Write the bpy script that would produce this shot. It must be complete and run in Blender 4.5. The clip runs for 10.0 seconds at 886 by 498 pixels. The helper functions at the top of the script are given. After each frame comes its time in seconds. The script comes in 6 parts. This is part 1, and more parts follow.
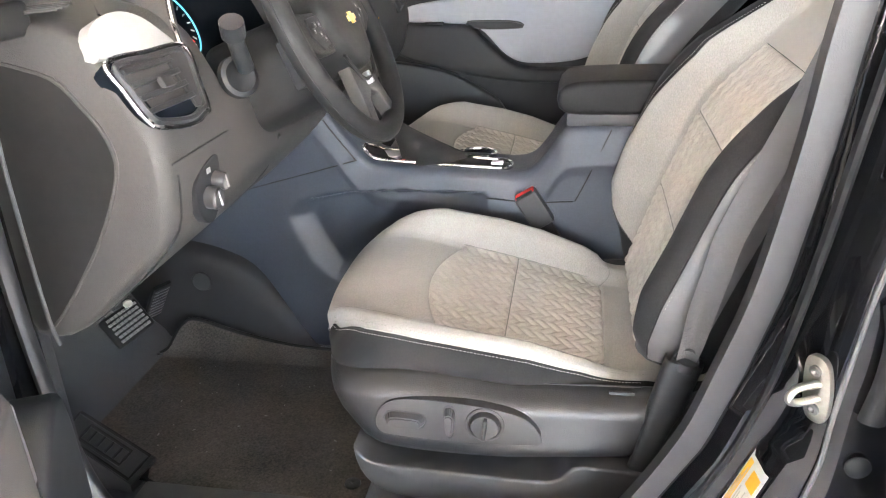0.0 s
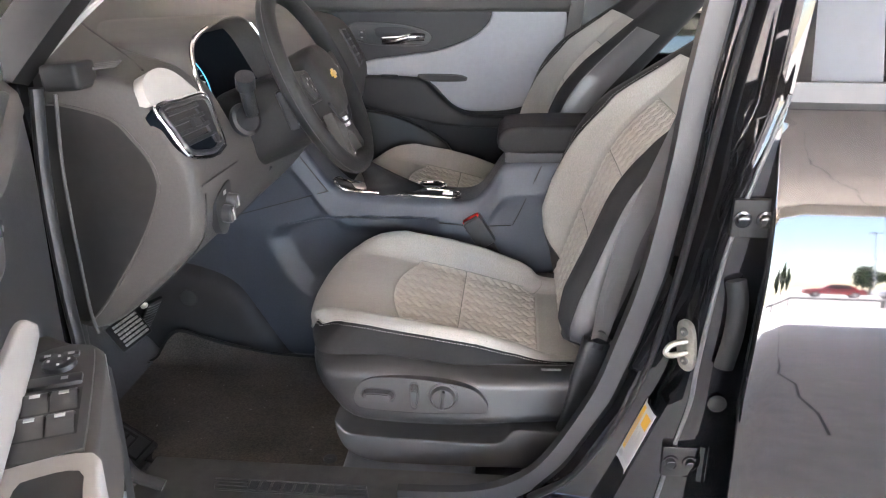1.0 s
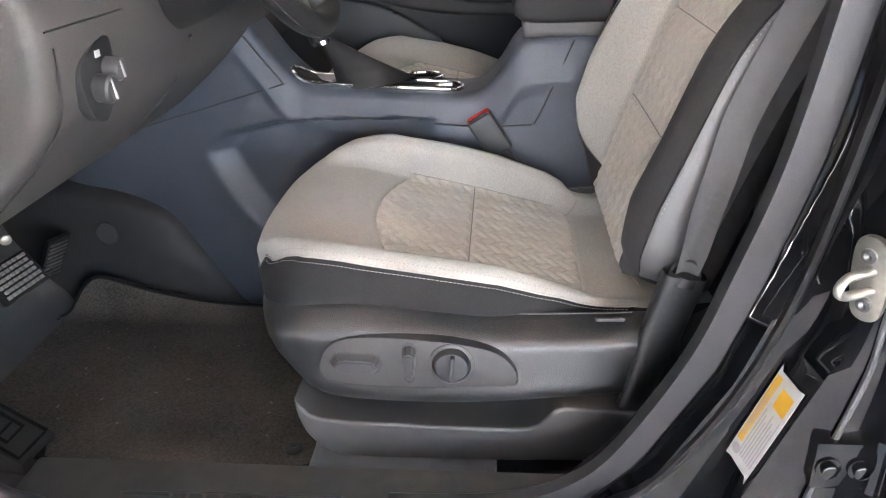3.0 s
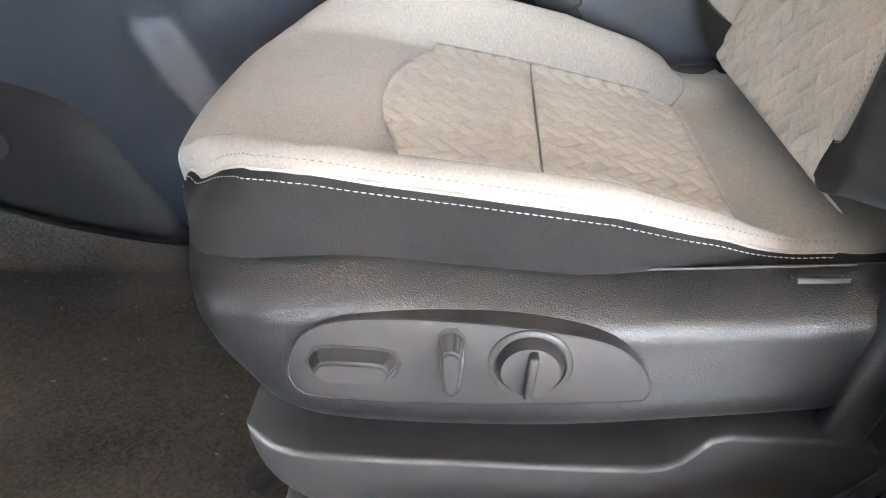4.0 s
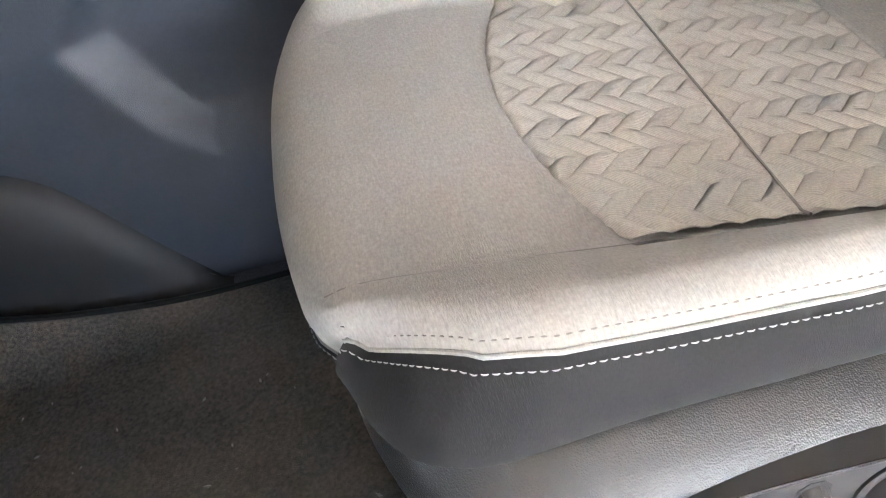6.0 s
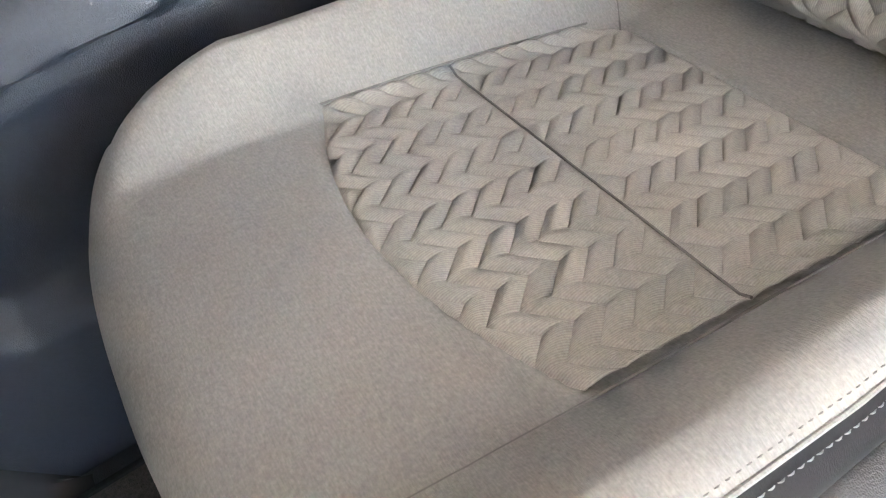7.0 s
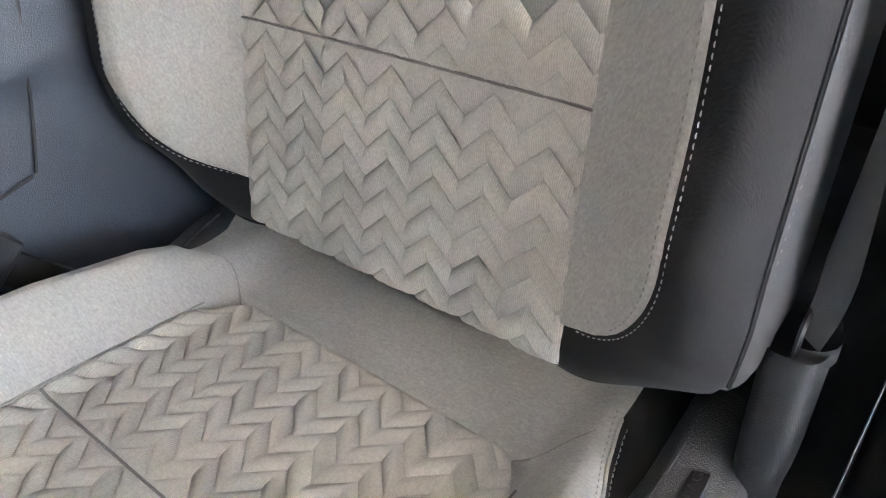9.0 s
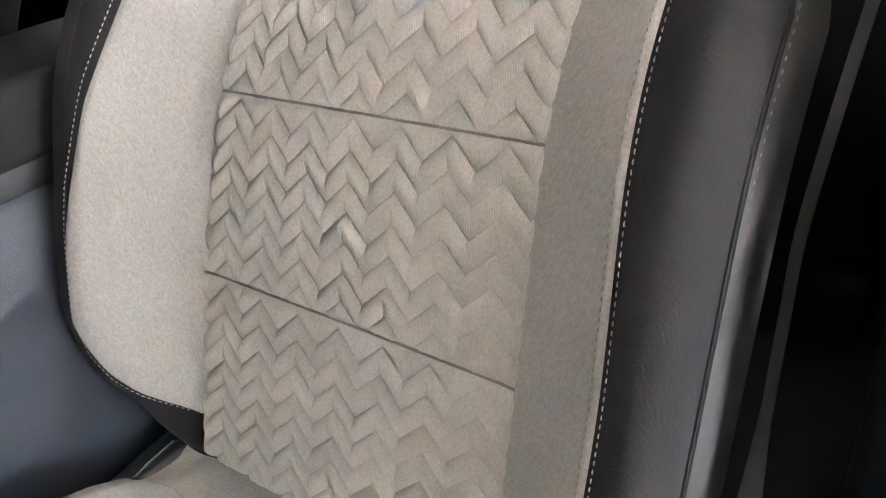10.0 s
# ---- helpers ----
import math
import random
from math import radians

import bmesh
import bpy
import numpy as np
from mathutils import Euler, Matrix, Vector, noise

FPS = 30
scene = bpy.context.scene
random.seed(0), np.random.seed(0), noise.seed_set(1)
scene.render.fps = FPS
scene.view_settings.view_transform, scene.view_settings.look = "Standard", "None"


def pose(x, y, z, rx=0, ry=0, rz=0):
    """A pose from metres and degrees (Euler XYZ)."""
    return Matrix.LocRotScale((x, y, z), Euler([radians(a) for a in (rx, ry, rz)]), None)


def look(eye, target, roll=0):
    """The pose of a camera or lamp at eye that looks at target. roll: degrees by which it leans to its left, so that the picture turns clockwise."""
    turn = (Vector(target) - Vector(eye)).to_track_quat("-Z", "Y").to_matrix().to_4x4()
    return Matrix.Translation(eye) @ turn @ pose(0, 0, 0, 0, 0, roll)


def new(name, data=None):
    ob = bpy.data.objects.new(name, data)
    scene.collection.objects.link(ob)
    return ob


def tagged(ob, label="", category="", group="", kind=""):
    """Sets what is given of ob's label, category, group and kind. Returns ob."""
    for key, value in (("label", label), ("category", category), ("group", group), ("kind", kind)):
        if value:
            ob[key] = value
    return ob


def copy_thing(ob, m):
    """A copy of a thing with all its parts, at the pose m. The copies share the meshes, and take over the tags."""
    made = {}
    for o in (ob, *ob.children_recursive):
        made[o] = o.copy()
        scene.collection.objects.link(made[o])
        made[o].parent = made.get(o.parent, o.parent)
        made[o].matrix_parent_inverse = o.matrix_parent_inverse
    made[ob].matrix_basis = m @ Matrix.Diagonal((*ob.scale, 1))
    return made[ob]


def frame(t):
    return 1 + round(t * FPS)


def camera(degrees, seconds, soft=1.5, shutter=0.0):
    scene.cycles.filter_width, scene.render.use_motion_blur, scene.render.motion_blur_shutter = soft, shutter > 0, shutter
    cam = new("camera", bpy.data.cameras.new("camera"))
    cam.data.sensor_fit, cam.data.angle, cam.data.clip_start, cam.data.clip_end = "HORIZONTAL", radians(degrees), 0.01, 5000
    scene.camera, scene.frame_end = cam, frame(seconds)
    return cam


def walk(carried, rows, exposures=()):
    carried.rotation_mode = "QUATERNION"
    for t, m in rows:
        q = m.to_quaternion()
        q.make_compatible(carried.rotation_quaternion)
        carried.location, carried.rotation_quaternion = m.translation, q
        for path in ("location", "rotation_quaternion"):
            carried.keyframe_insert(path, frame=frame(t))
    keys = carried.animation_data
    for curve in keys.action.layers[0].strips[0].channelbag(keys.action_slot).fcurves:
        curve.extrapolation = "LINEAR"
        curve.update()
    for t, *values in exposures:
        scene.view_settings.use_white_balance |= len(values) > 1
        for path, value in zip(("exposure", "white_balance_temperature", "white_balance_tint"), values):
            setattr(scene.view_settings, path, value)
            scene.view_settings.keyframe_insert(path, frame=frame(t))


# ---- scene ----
# ---- camera and its walk ----
cam = camera(60.2, 10.0, soft=1.1)

PATH = [
    (0, (0.388, -0.739, 1.419), (0.064, 1.056, 0.598), -1.8),
    (0.5, (0.395, -0.982, 1.475), (0.17, 0.856, 0.719), -0.6),
    (1, (0.392, -1.062, 1.48), (0.218, 0.798, 0.766), -0.2),
    (1.5, (0.391, -1.074, 1.481), (0.242, 0.795, 0.786), -0.0),
    (2, (0.394, -1.072, 1.478), (0.247, 0.797, 0.782), -0.2),
    (2.5, (0.381, -0.913, 1.439), (0.232, 0.93, 0.677), -0.7),
    (3, (0.326, -0.608, 1.24), (0.186, 1.193, 0.383), -1.2),
    (3.2, (0.299, -0.515, 1.148), (0.164, 1.271, 0.259), -1.4),
    (4.3, (0.229, -0.109, 1.011), (0.102, 1.565, -0.076), -2.0),
    (4.5, (0.224, -0.092, 1.005), (0.093, 1.562, -0.111), -2.6),
    (5, (0.215, -0.072, 1.003), (0.088, 1.532, -0.186), -4.9),
    (5.5, (0.143, -0.02, 1.049), (-0.069, 1.464, -0.274), -13.9),
    (5.7, (0.081, 0.026, 1.085), (-0.057, 1.471, -0.29), -15.1),
    (6.8, (0.036, 0.218, 1.094), (0.382, 1.575, -0.334), -18.9),
    (7, (0.062, 0.224, 1.097), (0.469, 1.55, -0.343), -19.6),
    (7.5, (0.12, 0.226, 1.1), (0.698, 1.48, -0.346), -19.2),
    (8, (0.163, 0.224, 1.106), (0.914, 1.394, -0.332), -16.6),
    (8.5, (0.196, 0.224, 1.118), (1.115, 1.314, -0.285), -12.8),
    (9, (0.223, 0.227, 1.148), (1.288, 1.295, -0.165), -10.3),
    (9.5, (0.234, 0.219, 1.192), (1.44, 1.289, 0.009), -8.7),
    (10, (0.245, 0.207, 1.24), (1.573, 1.31, 0.23), -7.2),
]
walk(cam, [(t, look(eye, target, roll)) for t, eye, target, roll in PATH], [(0, 6.52, 6460, 17), (0.5, 6.12, 6390, 19), (1.5, 5.82, 6220, 20), (2.5, 5.87, 6240, 20), (3.0, 6.12, 6290, 19), (4.5, 6.57, 6340, 17), (5.5, 6.57, 6290, 17), (7, 6.14, 6190, 16), (8, 5.88, 5970, 15), (8.5, 5.90, 5890, 15), (9, 6.34, 5940, 15), (10, 6.37, 6290, 16)])

# ---- world, sun and canopy light ----
SUN_ELEVATION, SUN_TURN = 68.0, 200.0
world = bpy.data.worlds.new("sky")
scene.world = world
world.use_nodes = True
wn = world.node_tree.nodes
sky = wn.new("ShaderNodeTexSky")
sky.sky_type, sky.sun_disc = "NISHITA", False
sky.sun_elevation, sky.sun_rotation = radians(SUN_ELEVATION), radians(SUN_TURN)
sky.air_density, sky.dust_density = 1.0, 0.25
wn["Background"].inputs["Strength"].default_value = 0.06
world.node_tree.links.new(sky.outputs["Color"], wn["Background"].inputs["Color"])
sun_data = bpy.data.lights.new("sun", "SUN")
sun_data.energy, sun_data.angle, sun_data.color = 5.0, radians(0.55), (1.0, 0.96, 0.90)
sun = new("sun", sun_data)
sun.rotation_euler = (radians(90 - SUN_ELEVATION), 0, radians(180 - SUN_TURN))


# ---- materials ----
def mat(name, base, rough=0.6, metal=0.0, var=0.12, size=60.0, blot=4.0, bump=0.0, bump_size=600.0,
        coat=0.0, sheen=0.0, tint=None, spec=0.5, stretch=(1, 1, 1), rough_var=0.08):
    """A surface with a fine grain (size), broad blotches (blot) and relief (bump_size)."""
    m = bpy.data.materials.new(name)
    m.use_nodes = True
    n, l = m.node_tree.nodes, m.node_tree.links
    b = n["Principled BSDF"]
    co = n.new("ShaderNodeTexCoord")
    mp = n.new("ShaderNodeMapping")
    mp.inputs["Scale"].default_value = stretch
    l.new(co.outputs["Object"], mp.inputs["Vector"])

    def field(scale, detail):
        t = n.new("ShaderNodeTexNoise")
        t.inputs["Scale"].default_value, t.inputs["Detail"].default_value = scale, detail
        l.new(mp.outputs["Vector"], t.inputs["Vector"])
        return t.outputs["Fac"]
    fine, broad = field(size, 3), field(blot, 4)
    add = n.new("ShaderNodeMath")
    add.operation = "ADD"
    l.new(fine, add.inputs[0]), l.new(broad, add.inputs[1])
    ramp = n.new("ShaderNodeMapRange")
    ramp.inputs["From Min"].default_value, ramp.inputs["From Max"].default_value = 0.6, 1.4
    l.new(add.outputs[0], ramp.inputs["Value"])
    mix = n.new("ShaderNodeMix")
    mix.data_type = "RGBA"
    other = tint or base
    mix.inputs["A"].default_value = (*[c * (1 - var) for c in base], 1)
    mix.inputs["B"].default_value = (*[min(c * (1 + var), 1) for c in other], 1)
    l.new(ramp.outputs[0], mix.inputs["Factor"])
    l.new(mix.outputs["Result"], b.inputs["Base Color"])
    rr = n.new("ShaderNodeMapRange")
    rr.inputs["To Min"].default_value = max(rough - rough_var, 0.02)
    rr.inputs["To Max"].default_value = min(rough + rough_var, 1)
    l.new(broad, rr.inputs["Value"])
    l.new(rr.outputs[0], b.inputs["Roughness"])
    b.inputs["Metallic"].default_value = metal
    b.inputs["Coat Weight"].default_value = coat
    b.inputs["Coat Roughness"].default_value = 0.03
    b.inputs["Sheen Weight"].default_value = sheen
    b.inputs["Specular IOR Level"].default_value = spec
    if bump:
        k = n.new("ShaderNodeBump")
        k.inputs["Strength"].default_value, k.inputs["Distance"].default_value = bump, 0.001
        l.new(field(bump_size, 2), k.inputs["Height"])
        l.new(k.outputs["Normal"], b.inputs["Normal"])
    return m


def grain(name, base, rough, bump=0.6, cell=900.0, var=0.15, spec=0.5):
    """Moulded plastic with a leather-like pebble grain."""
    m = mat(name, base, rough, var=var, size=200, blot=6, spec=spec)
    n, l = m.node_tree.nodes, m.node_tree.links
    v = n.new("ShaderNodeTexVoronoi")
    v.feature = "SMOOTH_F1"
    v.inputs["Scale"].default_value = cell
    co = n.new("ShaderNodeTexCoord")
    l.new(co.outputs["Object"], v.inputs["Vector"])
    k = n.new("ShaderNodeBump")
    k.inputs["Strength"].default_value, k.inputs["Distance"].default_value = bump, 0.0008
    l.new(v.outputs["Distance"], k.inputs["Height"])
    l.new(k.outputs["Normal"], n["Principled BSDF"].inputs["Normal"])
    return m


def weave(name, base, rough, pitch, bump=0.5, var=0.15, sheen=0.2, tint=None, axis=0, blot=5.0, ribbed=True):
    """Cloth over a mottled ground: thread ribs of the given pitch, or short drawn fibres where it is not ribbed."""
    m = mat(name, base, rough, var=var, size=420, blot=blot, sheen=sheen, tint=tint, stretch=(1, 1, 1), spec=0.25)
    n, l = m.node_tree.nodes, m.node_tree.links
    co = n.new("ShaderNodeTexCoord")
    no = n.new("ShaderNodeTexNoise")
    no.inputs["Detail"].default_value = 3
    k = n.new("ShaderNodeBump")
    k.inputs["Strength"].default_value, k.inputs["Distance"].default_value = bump, 0.0005
    if ribbed:
        w = n.new("ShaderNodeTexWave")
        w.bands_direction = "XYZ"[axis]
        w.inputs["Scale"].default_value = pitch / 6.28
        w.inputs["Distortion"].default_value, w.inputs["Detail"].default_value = 1.2, 1
        w.inputs["Detail Scale"].default_value = 40
        l.new(co.outputs["Object"], w.inputs["Vector"])
        no.inputs["Scale"].default_value = 1100
        l.new(co.outputs["Object"], no.inputs["Vector"])
        ad = n.new("ShaderNodeMath")
        ad.operation = "ADD"
        l.new(w.outputs["Fac"], ad.inputs[0]), l.new(no.outputs["Fac"], ad.inputs[1])
        height = ad.outputs[0]
    else:
        mp = n.new("ShaderNodeMapping")
        mp.inputs["Scale"].default_value = (1.0, 0.22, 0.22)
        l.new(co.outputs["Object"], mp.inputs["Vector"])
        no.inputs["Scale"].default_value = pitch
        l.new(mp.outputs["Vector"], no.inputs["Vector"])
        height = no.outputs["Fac"]
    l.new(height, k.inputs["Height"])
    b = n["Principled BSDF"]
    l.new(k.outputs["Normal"], b.inputs["Normal"])
    # the fibres also differ a little in tone
    tone = n.new("ShaderNodeMapRange")
    tone.inputs["From Min"].default_value, tone.inputs["From Max"].default_value = (0.3, 1.7) if ribbed else (0.25, 0.75)
    tone.inputs["To Min"].default_value, tone.inputs["To Max"].default_value = 0.86, 1.12
    l.new(height, tone.inputs["Value"])
    mul = n.new("ShaderNodeMix")
    mul.data_type, mul.blend_type = "RGBA", "MULTIPLY"
    mul.inputs["Factor"].default_value = 1.0
    l.new(b.inputs["Base Color"].links[0].from_socket, mul.inputs["A"])
    l.new(tone.outputs[0], mul.inputs["B"])
    l.new(mul.outputs["Result"], b.inputs["Base Color"])
    return m


def glow(name, color, strength):
    m = bpy.data.materials.new(name)
    m.use_nodes = True
    b = m.node_tree.nodes["Principled BSDF"]
    b.inputs["Base Color"].default_value = (*color, 1)
    b.inputs["Emission Color"].default_value = (*color, 1)
    b.inputs["Emission Strength"].default_value = strength
    return m


def glass(name, color=(0.9, 0.95, 0.93), rough=0.0):
    """Thin pane: mostly see-through, with a mirror gloss by Fresnel."""
    m = bpy.data.materials.new(name)
    m.use_nodes = True
    n, l = m.node_tree.nodes, m.node_tree.links
    n.remove(n["Principled BSDF"])
    t, g, x, fr = (n.new("ShaderNode" + k) for k in ("BsdfTransparent", "BsdfGlossy", "MixShader", "Fresnel"))
    t.inputs["Color"].default_value = (*color, 1)
    g.inputs["Roughness"].default_value = rough
    fr.inputs["IOR"].default_value = 1.5
    l.new(fr.outputs[0], x.inputs[0]), l.new(t.outputs[0], x.inputs[1]), l.new(g.outputs[0], x.inputs[2])
    l.new(x.outputs[0], n["Material Output"].inputs["Surface"])
    return m


M = dict(
    cloth=weave("light_cloth", (0.325, 0.315, 0.292), 0.9, 900, 0.6, 0.15, 0.2, tint=(0.36, 0.346, 0.314), ribbed=False),
    quilt=weave("quilted_cloth", (0.46, 0.438, 0.396), 0.9, 1350, 0.7, 0.15, 0.15, axis=1, tint=(0.50, 0.474, 0.418)),
    vinyl=mat("light_vinyl", (0.34, 0.328, 0.30), 0.5, var=0.05, bump=0.3, bump_size=900),
    dark_cloth=weave("dark_cloth", (0.0165, 0.0160, 0.0160), 0.85, 1300, 0.5, 0.25, 0.03, ribbed=False),
    side_vinyl=mat("dark_grey_vinyl", (0.036, 0.035, 0.0355), 0.46, var=0.1, bump=0.15, bump_size=900, spec=0.9),
    thread=mat("light_thread", (0.40, 0.388, 0.365), 0.7, var=0.1),
    dark_thread=mat("grey_thread", (0.21, 0.20, 0.185), 0.7, var=0.1),
    shell=grain("black_grained_plastic", (0.016, 0.0158, 0.016), 0.34, 0.6, 1000, spec=0.75),
    shell_fine=grain("black_fine_plastic", (0.018, 0.0186, 0.020), 0.40, 0.5, 1300, spec=0.6),
    switch=mat("grey_black_satin_plastic", (0.038, 0.037, 0.037), 0.36, var=0.08, bump=0.05),
    panel=mat("charcoal_satin_plastic", (0.034, 0.033, 0.0325), 0.45, var=0.08, bump=0.1, bump_size=1500),
    dash=grain("charcoal_dash_skin", (0.050, 0.047, 0.044), 0.52, 0.5, 800, spec=0.35),
    blue_black=grain("blue_black_plastic", (0.040, 0.048, 0.062), 0.42, 0.45, 900),
    black=mat("flat_black", (0.012, 0.012, 0.013), 0.6, var=0.2),
    end_cap=mat("smooth_black_cap", (0.016, 0.0152, 0.0144), 0.42, var=0.2, blot=9, spec=0.3),
    grey_trim=mat("pale_grey_trim", (0.29, 0.30, 0.32), 0.55, var=0.06, bump=0.3, bump_size=1200),
    beige_trim=mat("pale_beige_trim", (0.27, 0.26, 0.246), 0.55, var=0.06, bump=0.3, bump_size=1200),
    leather=grain("wheel_leather", (0.020, 0.0195, 0.019), 0.55, 0.3, 1300, spec=0.16),
    chrome=mat("chrome", (0.86, 0.86, 0.87), 0.10, 1.0, var=0.04),
    mould=mat("grey_satin_moulding", (0.06, 0.06, 0.062), 0.5, 0.3, var=0.06),
    satin=mat("satin_silver", (0.62, 0.62, 0.63), 0.28, 1.0, var=0.06),
    zinc=mat("zinc_plated_steel", (0.34, 0.328, 0.29), 0.36, 0.9, var=0.2, size=120),
    gold=mat("gold_emblem", (0.75, 0.52, 0.16), 0.3, 0.9, var=0.1),
    paint=mat("black_car_paint", (0.004, 0.004, 0.0045), 0.3, var=0.2, coat=1.0, spec=0.0, rough_var=0.03),
    jamb=mat("black_jamb_paint", (0.004, 0.004, 0.0045), 0.3, var=0.3, coat=0.9, size=90, spec=0.0),
    seal=mat("grey_rubber_seal", (0.014, 0.014, 0.015), 0.40, var=0.15, bump=0.2, bump_size=500),
    pedal=mat("grey_pedal_rubber", (0.17, 0.165, 0.158), 0.6, var=0.2),
    rubber=mat("black_rubber", (0.009, 0.009, 0.009), 0.6, var=0.2, spec=0.2),
    carpet=mat("dark_carpet", (0.028, 0.030, 0.034), 0.95, var=0.5, size=900, bump=1.0, bump_size=900, sheen=0.3),
    riser=mat("blue_grey_carpet", (0.085, 0.093, 0.112), 0.95, var=0.5, size=900, bump=1.0, bump_size=900, sheen=0.3),
    floor_mat=mat("worn_floor_mat", (0.034, 0.032, 0.030), 0.95, var=0.6, size=240, blot=4.5, bump=0.9, bump_size=700,
                  tint=(0.088, 0.077, 0.064)),
    sill=mat("scuffed_sill_plastic", (0.050, 0.048, 0.045), 0.42, var=0.4, size=40, blot=9, bump=0.3, bump_size=900),
    metal=mat("dark_steel", (0.2, 0.2, 0.2), 0.4, 0.9, var=0.2),
    red=mat("red_plastic", (0.62, 0.008, 0.006), 0.55, var=0.05),
    belt=weave("belt_webbing", (0.12, 0.118, 0.118), 0.6, 3000, 0.8, 0.2),
    white=mat("white_paper", (0.36, 0.36, 0.355), 0.6, var=0.03),
    film=mat("pale_film", (0.085, 0.092, 0.102), 0.6, var=0.05, spec=0.2),
    yellow=mat("yellow_print", (0.50, 0.27, 0.012), 0.6, var=0.03),
    ink=mat("printed_grey", (0.25, 0.25, 0.25), 0.6, var=0.1),
    mark=mat("white_symbol", (0.40, 0.40, 0.395), 0.5, var=0.03),
    concrete=mat("concrete", (0.60, 0.59, 0.575), 0.8, var=0.18, size=6, blot=0.5, bump=0.4, bump_size=60),
    asphalt=mat("lot_asphalt", (0.30, 0.28, 0.255), 0.9, var=0.15, size=3, blot=0.2),
    stucco=mat("beige_stucco", (0.60, 0.545, 0.475), 0.9, var=0.06, size=20, blot=0.4, bump=0.3, bump_size=80),
    screen=mat("dark_display", (0.006, 0.008, 0.011), 0.75, var=0.1, spec=0.02),
    blue_glow=glow("gauge_blue", (0.08, 0.42, 0.62), 0.022),
    red_glow=glow("needle_red", (0.8, 0.04, 0.02), 0.03),
    pane=glass("window_glass"),
    tinted=glass("tinted_glass", (0.35, 0.38, 0.37)),
    leaf=mat("foliage", (0.06, 0.09, 0.03), 0.8, var=0.4, size=3),
    bark=mat("bark", (0.12, 0.09, 0.06), 0.9, var=0.3),
    red_paint=mat("red_car_paint", (0.45, 0.01, 0.012), 0.3, coat=1.0),
    white_paint=mat("white_car_paint", (0.7, 0.7, 0.7), 0.3, coat=1.0),
    tyre=mat("tyre_rubber", (0.02, 0.02, 0.02), 0.8),
)
M["paint"].node_tree.nodes["Principled BSDF"].inputs["Coat IOR"].default_value = 1.58


# ---- mesh tools ----
ORIGIN = {}


def thing(name, at, label, category, group="", kind=""):
    ob = new(name)
    ob.empty_display_size = 0.05
    ob.location = at
    ORIGIN[ob] = Vector(at)
    return tagged(ob, label, category, group, kind)


def part(name, geo, material, parent=None, label="", smooth=40, **tags):
    """Links verts and faces as one mesh object under a thing or a part; world places in, local places kept."""
    v, f = geo
    off = ORIGIN[parent] if parent else Vector((0, 0, 0))
    me = bpy.data.meshes.new(name)
    me.from_pydata([tuple(np.asarray(p, float) - np.asarray(off)) for p in v], [], [tuple(q) for q in f])
    me.materials.append(M[material] if isinstance(material, str) else material)
    me.polygons.foreach_set("use_smooth", [smooth > 0] * len(me.polygons))
    if smooth:
        me.set_sharp_from_angle(angle=radians(smooth))
    ob = new(name, me)
    ob.parent = parent
    ORIGIN[ob] = off
    return tagged(ob, label, **tags)


def join(*geos):
    v, f = [], []
    for a, b in geos:
        k = len(v)
        v += [tuple(p) for p in a]
        f += [tuple(i + k for i in q) for q in b]
    return v, f


def moved(geo, m):
    return [tuple(m @ Vector(p)) for p in geo[0]], geo[1]


def grid(P, close_u=False, close_v=False):
    """A sheet from rows of points."""
    P = np.asarray(P, float)
    a, b = P.shape[:2]
    f = []
    for i in range(a if close_u else a - 1):
        for j in range(b if close_v else b - 1):
            i2, j2 = (i + 1) % a, (j + 1) % b
            f.append((i * b + j, i2 * b + j, i2 * b + j2, i * b + j2))
    return P.reshape(-1, 3).tolist(), f


def curve(pts, n, closed=False):
    """Catmull-Rom curve of n points through pts, evenly spaced."""
    p = np.asarray(pts, float)
    p = np.vstack([p[-1], p, p[0], p[1]]) if closed else np.vstack([2 * p[0] - p[1], p, 2 * p[-1] - p[-2]])
    out = []
    for i in range(1, len(p) - 2):
        for t in np.linspace(0, 1, 16, endpoint=False):
            a, b, c, d = p[i - 1:i + 3]
            out.append(0.5 * (2 * b + (c - a) * t + (2 * a - 5 * b + 4 * c - d) * t * t + (3 * b - a - 3 * c + d) * t ** 3))
    out.append(p[-2])
    out = np.array(out)
    s = np.r_[0, np.cumsum(np.linalg.norm(np.diff(out, axis=0), axis=1))]
    w = np.linspace(0, s[-1], n + 1)[:-1] if closed else np.linspace(0, s[-1], n)
    return np.stack([np.interp(w, s, out[:, k]) for k in range(out.shape[1])], 1)


def sweep(path, section, up=(0, 0, 1), closed=False, caps=True, scale=None):
    """Carries a closed 2D section (side, up) along a path."""
    path = np.asarray(path, float)
    tang = np.gradient(path, axis=0) if not closed else np.roll(path, -1, 0) - np.roll(path, 1, 0)
    rows = []
    for k, (p, t) in enumerate(zip(path, tang)):
        t = t / np.linalg.norm(t)
        s = np.cross(t, up)
        s = s / (np.linalg.norm(s) or 1)
        u = np.cross(s, t)
        q = 1 if scale is None else scale[k]
        rows.append([p + q * (a * s + b * u) for a, b in section])
    v, f = grid(rows, close_u=closed, close_v=True)
    if caps and not closed:
        m = len(section)
        f += [tuple(range(m))[::-1], tuple(range(len(v) - m, len(v)))]
    return v, f


def ring(r, n=10, ry=None):
    return [(r * math.cos(2 * math.pi * k / n), (ry or r) * math.sin(2 * math.pi * k / n)) for k in range(n)]


